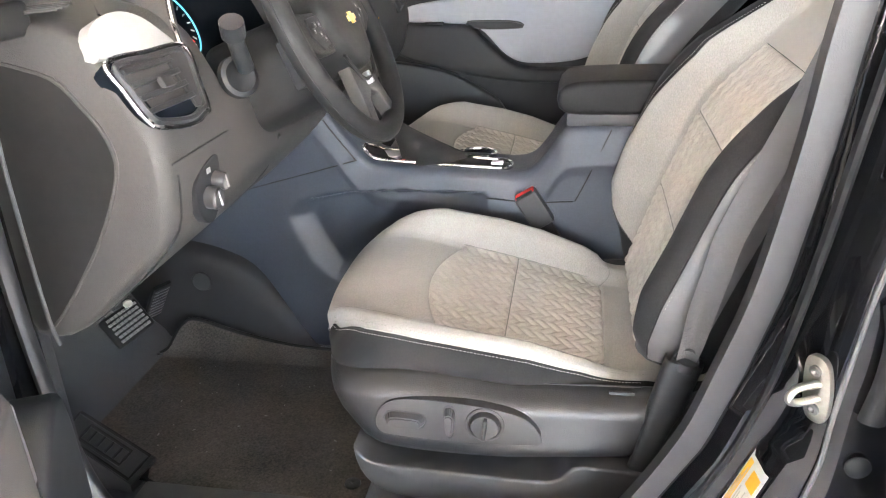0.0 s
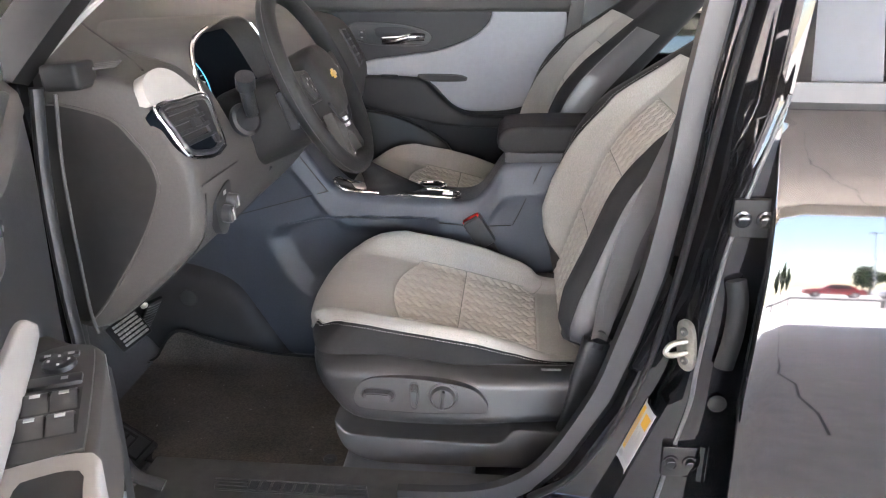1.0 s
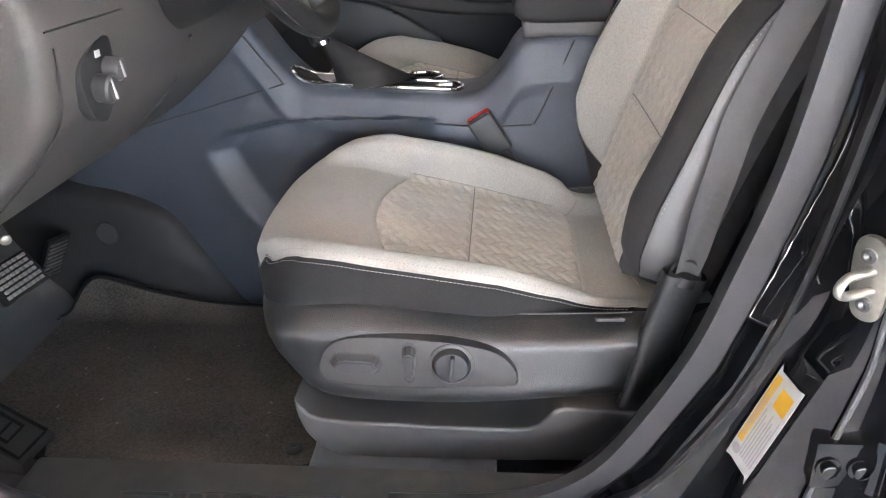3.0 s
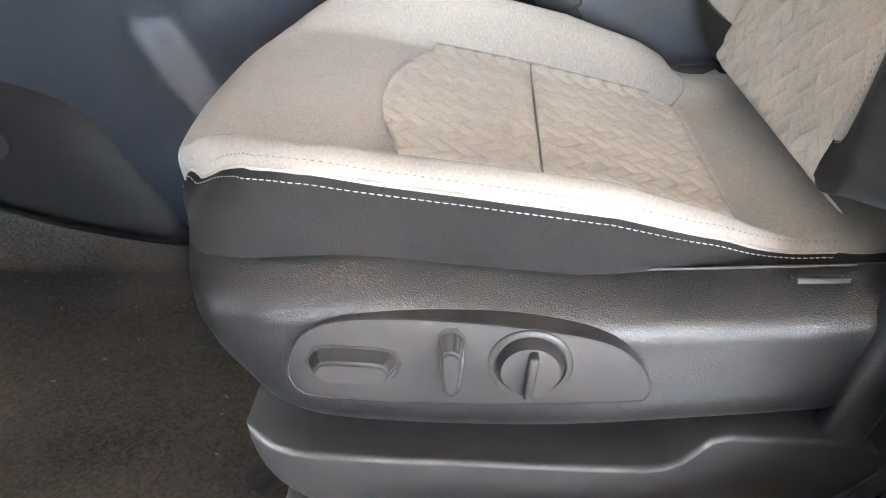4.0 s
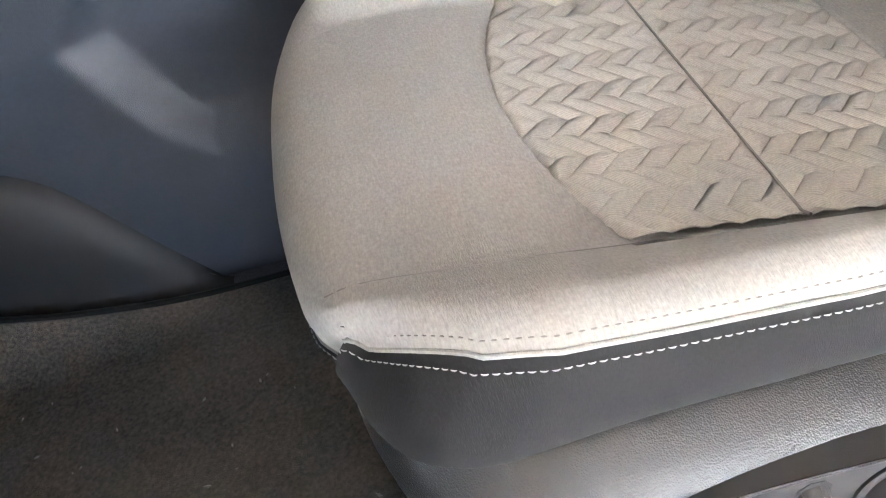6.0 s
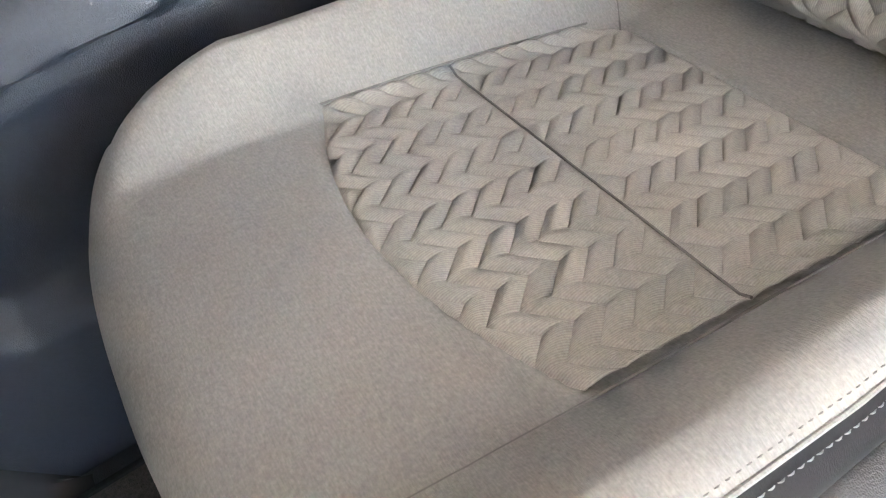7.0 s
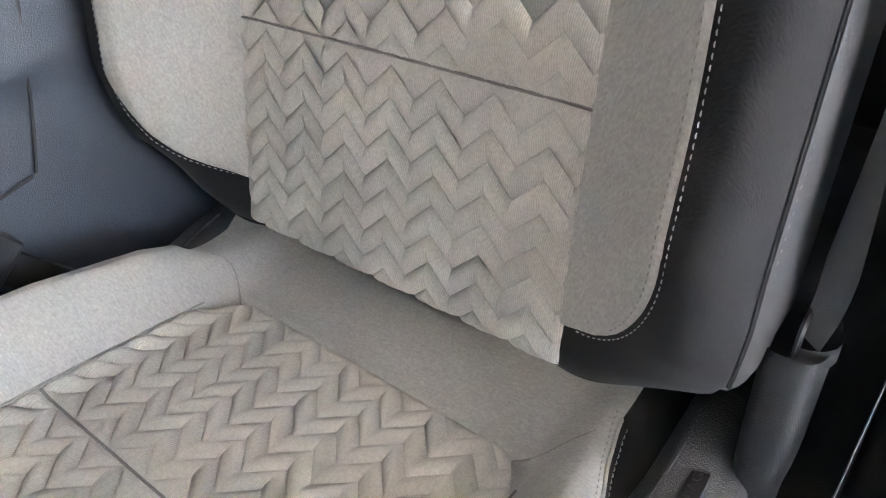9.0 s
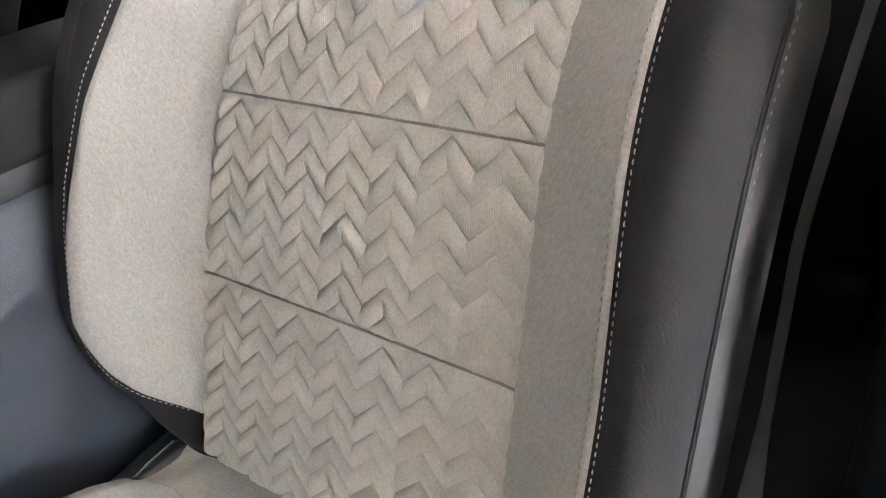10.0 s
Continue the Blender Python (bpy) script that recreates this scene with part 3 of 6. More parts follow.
def build_back(seat):
    # dark body, closed round the sides and back
    rows = []
    ss = np.r_[-0.014, -0.012, np.linspace(-0.006, 0.60, 56), np.linspace(0.61, 0.70, 6), 0.735, 0.752, 0.760]
    for s in ss:
        k = lerp(s, [-0.014, -0.012, -0.006, 0.02, 0.08, 0.42, 0.60, 0.70, 0.735, 0.752, 0.760], [0.80, 0.88, 0.94, 0.985, 1, 1, 0.84, 0.74, 0.68, 0.60, 0.48])
        d = lerp(s, [-0.014, 0.0, 0.7, 0.760], [0.8, 1, 0.9, 0.4])
        halves = []
        for sd in (1, -1):
            half = []
            for v in np.r_[np.linspace(0, 0.158, 6)[:-1], np.linspace(0.158, 0.255, 16)]:
                half.append((sd * v * k, back_front(s, sd * v)))
            a = back_amp(s) * side_amp(s, sd)
            f0 = back_front(s, 0)
            halves.append(half)
            rim = ((0.268, 0.058), (0.278, 0.040), (0.284, 0.015)) if sd < 0 else ((0.270, 0.070), (0.282, 0.060), (0.289, 0.030))
            for v, p in rim + ((0.285, -0.02), (0.283, -0.06), (0.270, -0.09), (0.24, -0.108), (0.15, -0.115), (0.05, -0.118)):
                half.append((sd * v * k, f0 + (p * a if p > 0 else p * d)))
        full = halves[0] + halves[1][:0:-1]
        rows.append([back_point(lifted(s, v), v, p) for v, p in full])
    v, f = grid(rows, close_v=True)
    n = len(rows[0])
    f += [tuple(range(n)), tuple(range(len(v) - n, len(v)))[::-1]]
    body = part("backrest", (v, f), "dark_cloth", seat, "black cloth backrest shell", 60)
    # pale side pads
    for side in (-1, 1):
        rows = []
        for s in np.linspace(0.0345 if side > 0 else 0.0285, 0.590, 88):
            w1 = stitch_v(s, side)
            row = []
            for v in np.linspace(insert_v(s, side) - 0.0045, w1, 26):
                rim = min((w1 - v) / 0.006, 1, (v - insert_v(s, side) + 0.0075) / 0.006)
                row.append(back_point(s, side * v, pad_front(s, side * v) + 0.0042 * math.sqrt(max(rim, 0)) - 0.001))
            rows.append(row)
        pad = part("side_pad", grid(rows), "cloth", body, "pale cloth side pad", 60)
        line = [back_point(s, side * (stitch_v(s, side) + 0.003), pad_front(s, side * (stitch_v(s, side) + 0.003)) + 0.0012) for s in
                np.r_[(0.0345 if side > 0 else 0.0285) + 0.084 * np.linspace(0.0, 1, 24) ** 2, np.linspace(0.125, 0.55, 60)]]
        stitches("stitching", line, body, "thread", 0.0030, 0.0024, 0.00045, tuple(FWB))
        line = [back_point(s, side * (stitch_v(s, side) - 0.006), pad_front(s, side * (stitch_v(s, side) - 0.006)) + 0.0036) for s in
                np.r_[0.050 + 0.08 * np.linspace(0.0, 1, 20) ** 2, np.linspace(0.14, 0.46, 50)]]
        stitches("stitching", line, pad, "dark_thread", 0.0026, 0.0032, 0.0004, tuple(FWB))
        # pale upper pad above the quilting
        rows = []
        for s in np.linspace(0.488, 0.590, 20):
            w1 = stitch_v(s, side)
            rows.append([back_point(s, side * v, pad_front(s, side * v) + 0.0040 - 0.002 * smooth01((v - 0.152) / 0.006))
                         for v in np.linspace(0, 0.158, 26)])
        part("shoulder_pad", grid(rows), "vinyl", body, "smooth pale upper panel", 60)
        # smooth outer side panel behind the seam
        rows = []
        for s in np.linspace(0.004, 0.58, 54):
            k = lerp(s, [0.0, 0.02, 0.08, 0.42, 0.60], [0.95, 0.985, 1, 1, 0.84])
            f0, a = back_front(s, 0), back_amp(s) * side_amp(s, side)
            tip = 0.25 + 0.75 * math.sqrt(smooth01((s + 0.004) / 0.05))
            rows.append([back_point(lifted(s, v), side * (v * k + 0.0015), f0 + (0.012 + (p - 0.012) * tip) * (a if p > 0 else 1)) for v, p in ((0.2815, 0.026), (0.286, 0.012), (0.2865, -0.02), (0.2845, -0.058))])
        part("side_panel", grid(rows), "side_vinyl", body, "smooth dark grey outer side panel", 60)
        # seam along the outer side
        line = [back_point(lifted(s, 0.28), side * lerp(s, [0.0, 0.08, 0.42, 0.6], [0.276, 0.281, 0.281, 0.24]), back_front(s, 0) + 0.028 * back_amp(s) * side_amp(s, side)) for s in np.linspace(0.015, 0.58, 60)]
        part("seam", tube(line, 0.0014, 6), "dark_cloth", body)
        stitches("stitching", np.array(line) + (0.006, side * 0.0022, 0.001), body, "dark_thread", 0.0046, 0.0024, 0.0010)
    # quilted middle
    us = np.clip(np.arange(-7.6, 7.61, 0.1) * HALF, -0.1645, 0.1645)
    seams = [0.174, 0.334]
    rows = []
    for n, q in quilt_lines((0.174 - 0.488) / BACK_ROW, (0.174 + 0.030) / BACK_ROW + 2):
        row = []
        for u in us:
            s = float(np.clip(0.170 + BACK_ROW * (zigzag(u, BACK_SLANT) - n), -0.030, 0.486))
            b = min(0.1645 - abs(u), 0.486 - s)
            rel = quilt_relief(u, q, max(b, 0), min(abs(s - m) for m in seams), 0.0050)
            w = u * insert_v(s, u) / 0.1645
            row.append(back_point(s, w, back_front(s, w) + rel + 0.0004))
        rows.append(row)
    part("quilted_insert", grid(rows), "quilt", body, "pale quilted chevron cloth panel", 60)
    for s in seams:
        part("seam", tube([back_point(s, v, back_front(s, v) + 0.0014) for v in np.linspace(-insert_v(s, -1) + 0.0015, insert_v(s) - 0.0015, 20)], 0.0011, 6), "dark_thread", body)
    # head restraint
    rows = []
    for t in np.linspace(0, 1, 14):
        s = 0.79 + 0.19 * t
        k = math.sin(math.pi * (0.08 + 0.84 * t)) ** 0.45
        rows.append([back_point(s, 0.135 * k * math.copysign(abs(math.cos(a)) ** 0.5, math.cos(a)),
                                back_front(0.86, 0) - 0.02 + 0.055 * k * math.copysign(abs(math.sin(a)) ** 0.6, math.sin(a)))
                     for a in np.linspace(0, 2 * math.pi, 32, endpoint=False)])
    v, f = grid(rows, close_v=True)
    f += [tuple(range(32)), tuple(range(len(v) - 32, len(v)))[::-1]]
    part("head_restraint", (v, f), "cloth", seat, "pale head restraint")
    for side in (-1, 1):
        part("post", tube([back_point(0.72, side * 0.07, back_front(0.72, 0) - 0.05), back_point(0.82, side * 0.07, back_front(0.8, 0) - 0.03)], 0.006, 10), "chrome", seat)


driver_seat = build_seat()
passenger_seat = copy_thing(driver_seat, pose(0.20, SEAT_Y + 0.775, 0.52))
tagged(passenger_seat, "second front seat with pale quilted cloth beyond the console")


# ---- outdoors ----
ground = part("ground", box((-400, -400, -0.3), (400, 400, 0.0), 0), "concrete", None, "grey concrete lot under and round the car", 0, category="ground", kind="structure")
# its unseen reach ahead and to the far side is sized to hold back skylight
part("canopy", box((-12.0, -12.0, 3.5), (14, 12.0, 4.2), 0.02), "stucco", None, "beige stucco canopy over the car", 0, category="canopy", kind="structure")
part("canopy_fascia", box((-12.1, -12.2, 3.20), (14.1, -12.0, 4.4), 0.02), "stucco", None, "beige stucco fascia of the canopy", 0, category="fascia", kind="structure")
# unseen wall, added ahead so that less sky lights the cabin through the windscreen
part("unseen_wall_front", box((-16.3, -8.0, 0), (-16.0, 12.3, 6.0), 0.02), "stucco", None, "unseen beige stucco wall added ahead of the car to limit windscreen light", 0, category="wall", kind="structure")
# unseen wall, added to meet the canopy and shut out sky on the far side
part("unseen_wall_side", box((-16.0, 12.0, 0), (30, 12.3, 6.5), 0.02), "stucco", None, "unseen beige stucco wall added beside the car to close off far-side light", 0, category="wall", kind="structure")
part("road", box((-400, -400, -0.1), (400, -12.5, 0.012), 0), "asphalt", None, "sunlit tan lot beyond the canopy", 0, category="road", kind="structure")
for n, (x0, y0, x1, y1) in enumerate(((4.2, -22, 1.6, -2.2), (9.5, -20, 7.0, -3.0))):
    rng = random.Random(n)
    pts = [(x0 + (x1 - x0) * t + rng.uniform(-0.06, 0.06), y0 + (y1 - y0) * t, 0.001) for t in np.linspace(0, 1, 40)]
    part("crack", strip(pts, 0.018, 0.002), "rubber", ground, "", 0)
for z0, z1, x0, x1 in ((3.494, 3.498, 2.0, 5.5), (3.494, 3.498, 6.0, 9.0)):
    rng = random.Random(int(x0))
    part("ceiling_crack", strip([(x0 + (x1 - x0) * t + rng.uniform(-0.1, 0.1), -6 - 6 * t, z0) for t in np.linspace(0, 1, 24)], 0.02, 0.003), "rubber", bpy.data.objects["canopy"], "", 0)


def parked_car(at, turn, paint, label, tall=1.45, long=4.6):
    m = pose(*at, 0, 0, turn)
    car = thing("parked_car", at, label, "car", "parked cars")
    k = long / 4.6
    side = curve([(-2.3, 0.35), (-2.32, 0.7), (-1.9, 0.86), (-1.0, 0.95), (1.6, 0.98), (2.2, 0.92), (2.3, 0.6), (2.25, 0.35)], 40)
    part("body", moved(plate([(a * k, b) for a, b in side], "y", -0.88, 0.88, 0.06, 2), m), paint, car)
    cab = [(-1.0, 0.93), (-0.35, tall - 0.03), (0.2, tall), (1.1, tall - 0.04), (1.75, 0.96)]
    part("cabin", moved(plate([(a * k, b) for a, b in cab], "y", -0.74, 0.74, 0.08, 2), m), paint, car)
    for s0 in (-1, 1):
        part("window", moved(plate([(-0.78 * k, 0.98), (-0.30 * k, tall - 0.10), (1.0 * k, tall - 0.11), (1.45 * k, 0.98)], "y", s0 * 0.745 - 0.004, s0 * 0.745 + 0.004, 0), m), "screen", car)
        for x in (-1.4 * k, 1.45 * k):
            w = part("wheel", moved(lathe([(0.16, -0.1), (0.31, -0.1), (0.33, 0), (0.31, 0.1), (0.16, 0.1)], (x, s0 * 0.8, 0.33), (0, 1, 0), 20), m), "tyre", car)
            part("rim", moved(lathe([(0.2, 0.105), (0.0001, 0.105)], (x, s0 * 0.8, 0.33), (0, s0, 0), 14), m), "satin", w)
    return car


parked_car((15.5, -46, 0.012), 8, "red_paint", "red sedan parked out on the sunny lot")
parked_car((21.5, -46.5, 0.012), 4, "white_paint", "white van parked out on the sunny lot", 1.75, 5.2)
parked_car((27.5, -46, 0.012), 2, "white_paint", "white pickup parked out on the sunny lot", 1.8, 5.4)


def tree(at, height, seed):
    rng = random.Random(seed)
    t = thing("tree", at, "leafy green tree behind the lot", "tree", "trees")
    b = Vector(at)
    limbs = [tube(curve([b, b + Vector((0.1, 0.1, height * 0.3)), b + Vector((0.0, 0.2, height * 0.55))], 8), 0.22, 7)]
    for k in range(6):
        a = k * 1.05
        limbs.append(tube(curve([b + Vector((0, 0.1, height * (0.3 + 0.04 * k))), b + Vector((math.cos(a) * height * 0.2, math.sin(a) * height * 0.2, height * 0.65))], 5), 0.09, 6))
    part("trunk", join(*limbs), "bark", t)
    v, f = [], []
    for k in range(900):
        d = Vector((rng.gauss(0, 1), rng.gauss(0, 1), rng.gauss(0, 0.75))).normalized() * rng.uniform(0.4, 1) ** 0.5
        lump = 1 + 0.3 * math.sin(3 * d.x + seed) * math.cos(4 * d.z)
        c = b + Vector((d.x * height * 0.42 * lump, d.y * height * 0.42 * lump, height * 0.66 + d.z * height * 0.36 * lump))
        e1 = Vector((rng.gauss(0, 1), rng.gauss(0, 1), rng.gauss(0, 1))).normalized() * 0.35
        e2 = e1.cross(Vector((rng.gauss(0, 1), rng.gauss(0, 1), rng.gauss(0, 1)))).normalized() * 0.25
        n = len(v)
        v += [tuple(c - e1), tuple(c + e2), tuple(c + e1), tuple(c - e2)]
        f.append((n, n + 1, n + 2, n + 3))
    part("crown", (v, f), "leaf", t, "", 0, kind="stuff")


for k, (x, y, h) in enumerate(((6, -78, 4.5), (11, -80, 5.5), (16, -82, 4.5), (31, -80, 5.0), (38, -78, 5.5), (46, -82, 6.0), (-4, -80, 5.5))):
    tree((x, y, 0.012), h, k + 3)
pole = thing("light_pole", (24, -60, 0.012), "tall grey light pole on the lot", "light pole")
part("mast", tube([(24, -60, 0), (24, -60, 9.0)], 0.10, 10, (0, 1, 0)), "satin", pole)
part("lamp_head", box((23.3, -60.2, 8.9), (24.7, -59.8, 9.1), 0.03), "satin", pole)
barrier = thing("parking_barrier", (8.0, -22.5, 0.0), "low dark barrier bar along the lot", "barrier")
part("bar", tube([(-6, -22.5, 0.42), (26, -22.9, 0.42)], 0.06, 8), "metal", barrier)
for x in range(-6, 27, 4):
    part("post", tube([(x, -22.7, 0), (x, -22.7, 0.45)], 0.09, 8, (0, 1, 0)), "rubber", barrier)

# ---- car body ----
body = thing("car", (1.2, 0.96, 0.2), "black car body with an open front doorway", "car")


def seal_in(z):
    return lerp(z, [0.525, 0.594, 0.735, 0.852, 0.983, 1.162, 1.28, 1.423, 1.6], [0.42, 0.483, 0.560, 0.598, 0.632, 0.658, 0.669, 0.689, 0.71])


SEAL = np.array([(0.70, 1.50), (0.689, 1.423), (0.669, 1.28), (0.658, 1.162), (0.632, 0.983), (0.598, 0.852), (0.560, 0.735), (0.483, 0.594),
                 (0.42, 0.535), (0.35, 0.508), (0.25, 0.498), (0.0, 0.496), (-0.2, 0.497), (-0.30, 0.51), (-0.35, 0.56), (-0.362, 0.70), (-0.36, 0.90),
                 (-0.355, 1.10), (-0.355, 1.28)])
path = curve(np.c_[SEAL[:, 0], np.full(len(SEAL), 0.155), SEAL[:, 1]], 140)
part("door_seal", sweep(path[:70], [(-0.016, -0.012), (-0.020, 0.004), (-0.010, 0.016), (0.006, 0.017), (0.018, 0.008), (0.020, -0.010)], (0, 1, 0)), "seal", body,
     "grey rubber door seal")
rows = []
for z in np.linspace(0.2, 1.62, 60):
    a = seal_in(max(z, 0.53)) if z > 0.53 else 0.42 - (0.53 - z) * 0.2
    c = lerp(z, [0.5, 0.607, 0.703, 0.793, 0.867, 1.035, 1.108, 1.277, 1.429, 1.62], [0.62, 0.653, 0.664, 0.684, 0.686, 0.703, 0.716, 0.763, 0.776, 0.80])
    flat = smooth01((0.92 - z) / 0.16)
    xf = 0.6215 + 0.38 * (z - 0.703)
    mid_face = (0.5 * (a + c) + 0.02) * (1 - flat) + (xf - 0.0045) * flat, 0.10 + 0.013 * flat, z
    low_face = (c - 0.01) * (1 - flat) + (xf + 0.0052) * flat, 0.068 - 0.013 * flat, z
    rows.append([(a + 0.10, 0.215, z), (a + 0.005, 0.20, z), (a, 0.17, z), (a + 0.02, 0.145, z), (a + 0.034, 0.118, z), mid_face, low_face, (c, 0.050, z),
                 (c + 0.012, 0.046, z)] + ([(c + 0.05, 0.050, z), (0.90, 0.052, z), (0.95, 0.10, z)] if z < 1.27 else
                                           [(c + 0.014, 0.060, z), (c + 0.016, 0.10, z), (c + 0.018, 0.14, z)]))
part("pillar", grid(rows), "jamb", body, "glossy black door pillar", 50)
part("sill_plate", box((-0.34, 0.095, 0.40), (0.50, 0.232, 0.496), 0.006), "sill", body, "scuffed black plastic sill plate")
part("rocker", box((-0.50, 0.0, 0.20), (0.66, 0.12, 0.478), 0.02), "paint", body)
part("floor_pan", box((-0.9, 0.25, 0.36), (1.6, 1.75, 0.405), 0), "carpet", body, "dark carpeted floor", 0)
part("seat_riser", box((0.05, 0.238, 0.36), (0.33, 0.86, 0.476), 0.022, 3), "riser", body, "blue-grey carpet under the seat")
part("rear_footwell", box((0.45, 0.13, 0.36), (1.6, 0.248, 0.404), 0), "carpet", body, "", 0)
part("firewall", box((-0.86, 0.15, 0.36), (-0.82, 1.76, 1.28), 0), "black", body)
part("roof", box((-0.1, 0.2, 1.66), (2.6, 1.72, 1.70), 0.02), "black", body)
part("rear_bulkhead", box((1.6, 0.2, 0.4), (1.64, 1.72, 1.3), 0.02), "black", body)


def door_skin(x, z):
    h = z - 1.0
    y = -0.012 + 0.186 * h + 0.21 * h * h
    return y + 0.03 * ((x - 1.1) / 0.6) ** 2 - 0.01


rear_door = thing("rear_door", (1.2, 0.0, 0.35), "closed rear door in glossy black paint", "car door")
zs = curve([(0.35, 0), (0.6, 0), (0.9, 0), (1.285, 0)], 60)[:, 0]
rows = []
for z in zs:
    e = lerp(z, [0.35, 0.674, 0.854, 1.043, 1.171, 1.3], [0.735, 0.742, 0.743, 0.761, 0.767, 0.768])
    y0 = door_skin(e + 0.01, z)
    rows.append([(e + 0.012, y0 + 0.05, z), (e + 0.002, y0 + 0.02, z), (e, y0 + 0.008, z), (e + 0.003, y0 + 0.002, z)] +
                [(e + 0.01 + (1.95 - e) * t, door_skin(e + 0.01 + (1.95 - e) * t, z), z) for t in np.linspace(0, 1, 40)])
part("skin", grid(rows), "paint", rear_door, "", 60)

# ---- dash ----
dash = thing("dashboard", (-0.4, 0.95, 0.75), "charcoal dashboard with pale and chrome trim", "dashboard")
prof = curve([(-1.18, 1.44), (-0.85, 1.415), (-0.60, 1.365), (-0.36, 1.311), (-0.27, 1.292), (-0.228, 1.272), (-0.200, 1.243), (-0.170, 1.186),
              (-0.152, 1.150), (-0.143, 1.115), (-0.146, 1.06), (-0.160, 1.006), (-0.205, 0.953), (-0.268, 0.896), (-0.330, 0.846), (-0.372, 0.832), (-0.42, 0.845), (-0.52, 0.87),
              (-0.80, 0.93), (-1.18, 1.0)], 110)
ys = np.r_[0.150, 0.153, 0.160, 0.172, np.linspace(0.19, 0.34, 6), 0.350, 0.37, 0.390, 0.394, 0.398, 0.402, 0.406, np.linspace(0.42, 0.77, 12), 0.78, 0.785, 0.79, 0.795, 0.80, np.linspace(0.83, 1.72, 26)]
rows = []
mid = np.array([-0.62, 1.06])
for y in ys:
    k = lerp(y, [0.15, 0.153, 0.16, 0.172, 0.19], [0.962, 0.978, 0.991, 0.998, 1])
    bay = smooth01((y - 0.390) / 0.015) * smooth01((0.80 - y) / 0.02)
    row = [mid + (q - mid) * k for q in prof]
    rows.append([(x - bay * max(0, x + 0.335) * smooth01((z - 1.165) / 0.015), y, z) for x, z in row])
v, f = grid(rows)
f.append(tuple(range(110)))
dash_body = part("dash_body", (v, f), "dash", dash, "", 50)
cap = curve([(-0.42, 1.235), (-0.293, 1.236), (-0.24, 1.190), (-0.213, 1.142), (-0.216, 1.093), (-0.268, 0.991), (-0.366, 0.862), (-0.40, 0.87), (-0.42, 1.03)], 60, True)
part("end_cap", plate(cap, "y", 0.144, 0.16, 0.003), "end_cap", dash, "smooth black fuse cover")
part("end_rim", tube([(x, 0.1475, z) for x, z in cap], 0.0035, 8, (0, 1, 0), closed=True), "dash", dash)


def face(y, z, out=0.0):
    """A point on the dash's upper face, out of it by some millimetres."""
    return (0.4575 - 0.53 * z + 0.883 * out, y, z + 0.468 * out)


def sheet(outline, back, front, bevel=0.002):
    """A plate in the dash's upper face from an outline in (y, z)."""
    geo = plate(outline, "x", back, front, bevel)
    return [face(p[1], p[2], p[0]) for p in geo[0]], geo[1]


pod = curve([(0.252, 1.300), (0.200, 1.297), (0.164, 1.283), (0.152, 1.262), (0.160, 1.251), (0.25, 1.247), (0.336, 1.241), (0.325, 1.262), (0.295, 1.288)], 50, True)
part("pale_pod", sheet(pod, -0.03, 0.0015, 0.003), "beige_trim", dash, "pale trim over the air vent")
bezel_o = curve([(0.156, 1.2465), (0.25, 1.244), (0.336, 1.240), (0.352, 1.224), (0.334, 1.190), (0.312, 1.153), (0.290, 1.147), (0.25, 1.144), (0.180, 1.158), (0.160, 1.172), (0.154, 1.21)], 90, True)
vent = part("air_vent", sheet(bezel_o, -0.02, 0.001, 0.002), "screen", dash, "chrome-rimmed air vent")
part("chrome_rim", tube([face(y, z, 0.004) for y, z in bezel_o], 0.0042, 8, (1, 0, 0.5), closed=True), "chrome", vent)
inner = [(0.245 + (y - 0.245) * 0.87, 1.196 + (z - 1.196) * 0.86) for y, z in bezel_o]
part("frame", tube([face(y, z, 0.005) for y, z in inner], 0.005, 6, (1, 0, 0.5), closed=True), "shell_fine", vent)
part("side_plate", sheet([(0.285, 1.233), (0.330, 1.231), (0.340, 1.222), (0.312, 1.168), (0.296, 1.158), (0.285, 1.16)], 0.0, 0.006, 0.002), "panel", vent)
for k in range(4):
    z = 1.176 + 0.017 * k
    part("slat", sheet([(0.168, z), (0.290, z - 0.004), (0.290, z + 0.003), (0.168, z + 0.006)], 0.002, 0.011, 0.001), "shell_fine", vent)
part("slider", sheet([(0.225, 1.196), (0.252, 1.194), (0.252, 1.208), (0.225, 1.210)], 0.008, 0.017, 0.002), "switch", vent)
# demister grille
TOP = prof[np.argmin(prof[:, 0]):][:40]


def dash_z(x):
    return float(np.interp(x, TOP[:, 0], TOP[:, 1]))


ga, gb, gc, gd = (np.array(q) for q in ((-0.352, 0.188), (-0.306, 0.270), (-0.272, 0.180), (-0.292, 0.152)))
rows = []
for t in np.linspace(0, 1, 8):
    rows.append([((1 - u) * ((1 - t) * ga + t * gd) + u * ((1 - t) * gb + t * gc)) for u in np.linspace(0, 1, 8)])
part("demister", grid([[(q[0], q[1], dash_z(q[0]) + 0.0012) for q in r] for r in rows]), "black", dash, "black demister grille")
for k in range(4):
    t = 0.1 + 0.27 * k
    ends = [(1 - t) * ga + t * gd, (1 - t) * gb + t * gc]
    part("grille_bar", tube([(*q, dash_z(q[0]) + 0.003) for q in (ends[0], (ends[0] + ends[1]) / 2, ends[1])], 0.0026, 6), "dash", dash)
part("top_seam", tube(curve([(-0.66, 0.70, 1.380), (-0.50, 0.52, 1.343), (-0.389, 0.409, 1.317), (-0.32, 0.335, 1.3005), (-0.27, 0.27, 1.2925)], 30), 0.0024, 6), "black", dash)

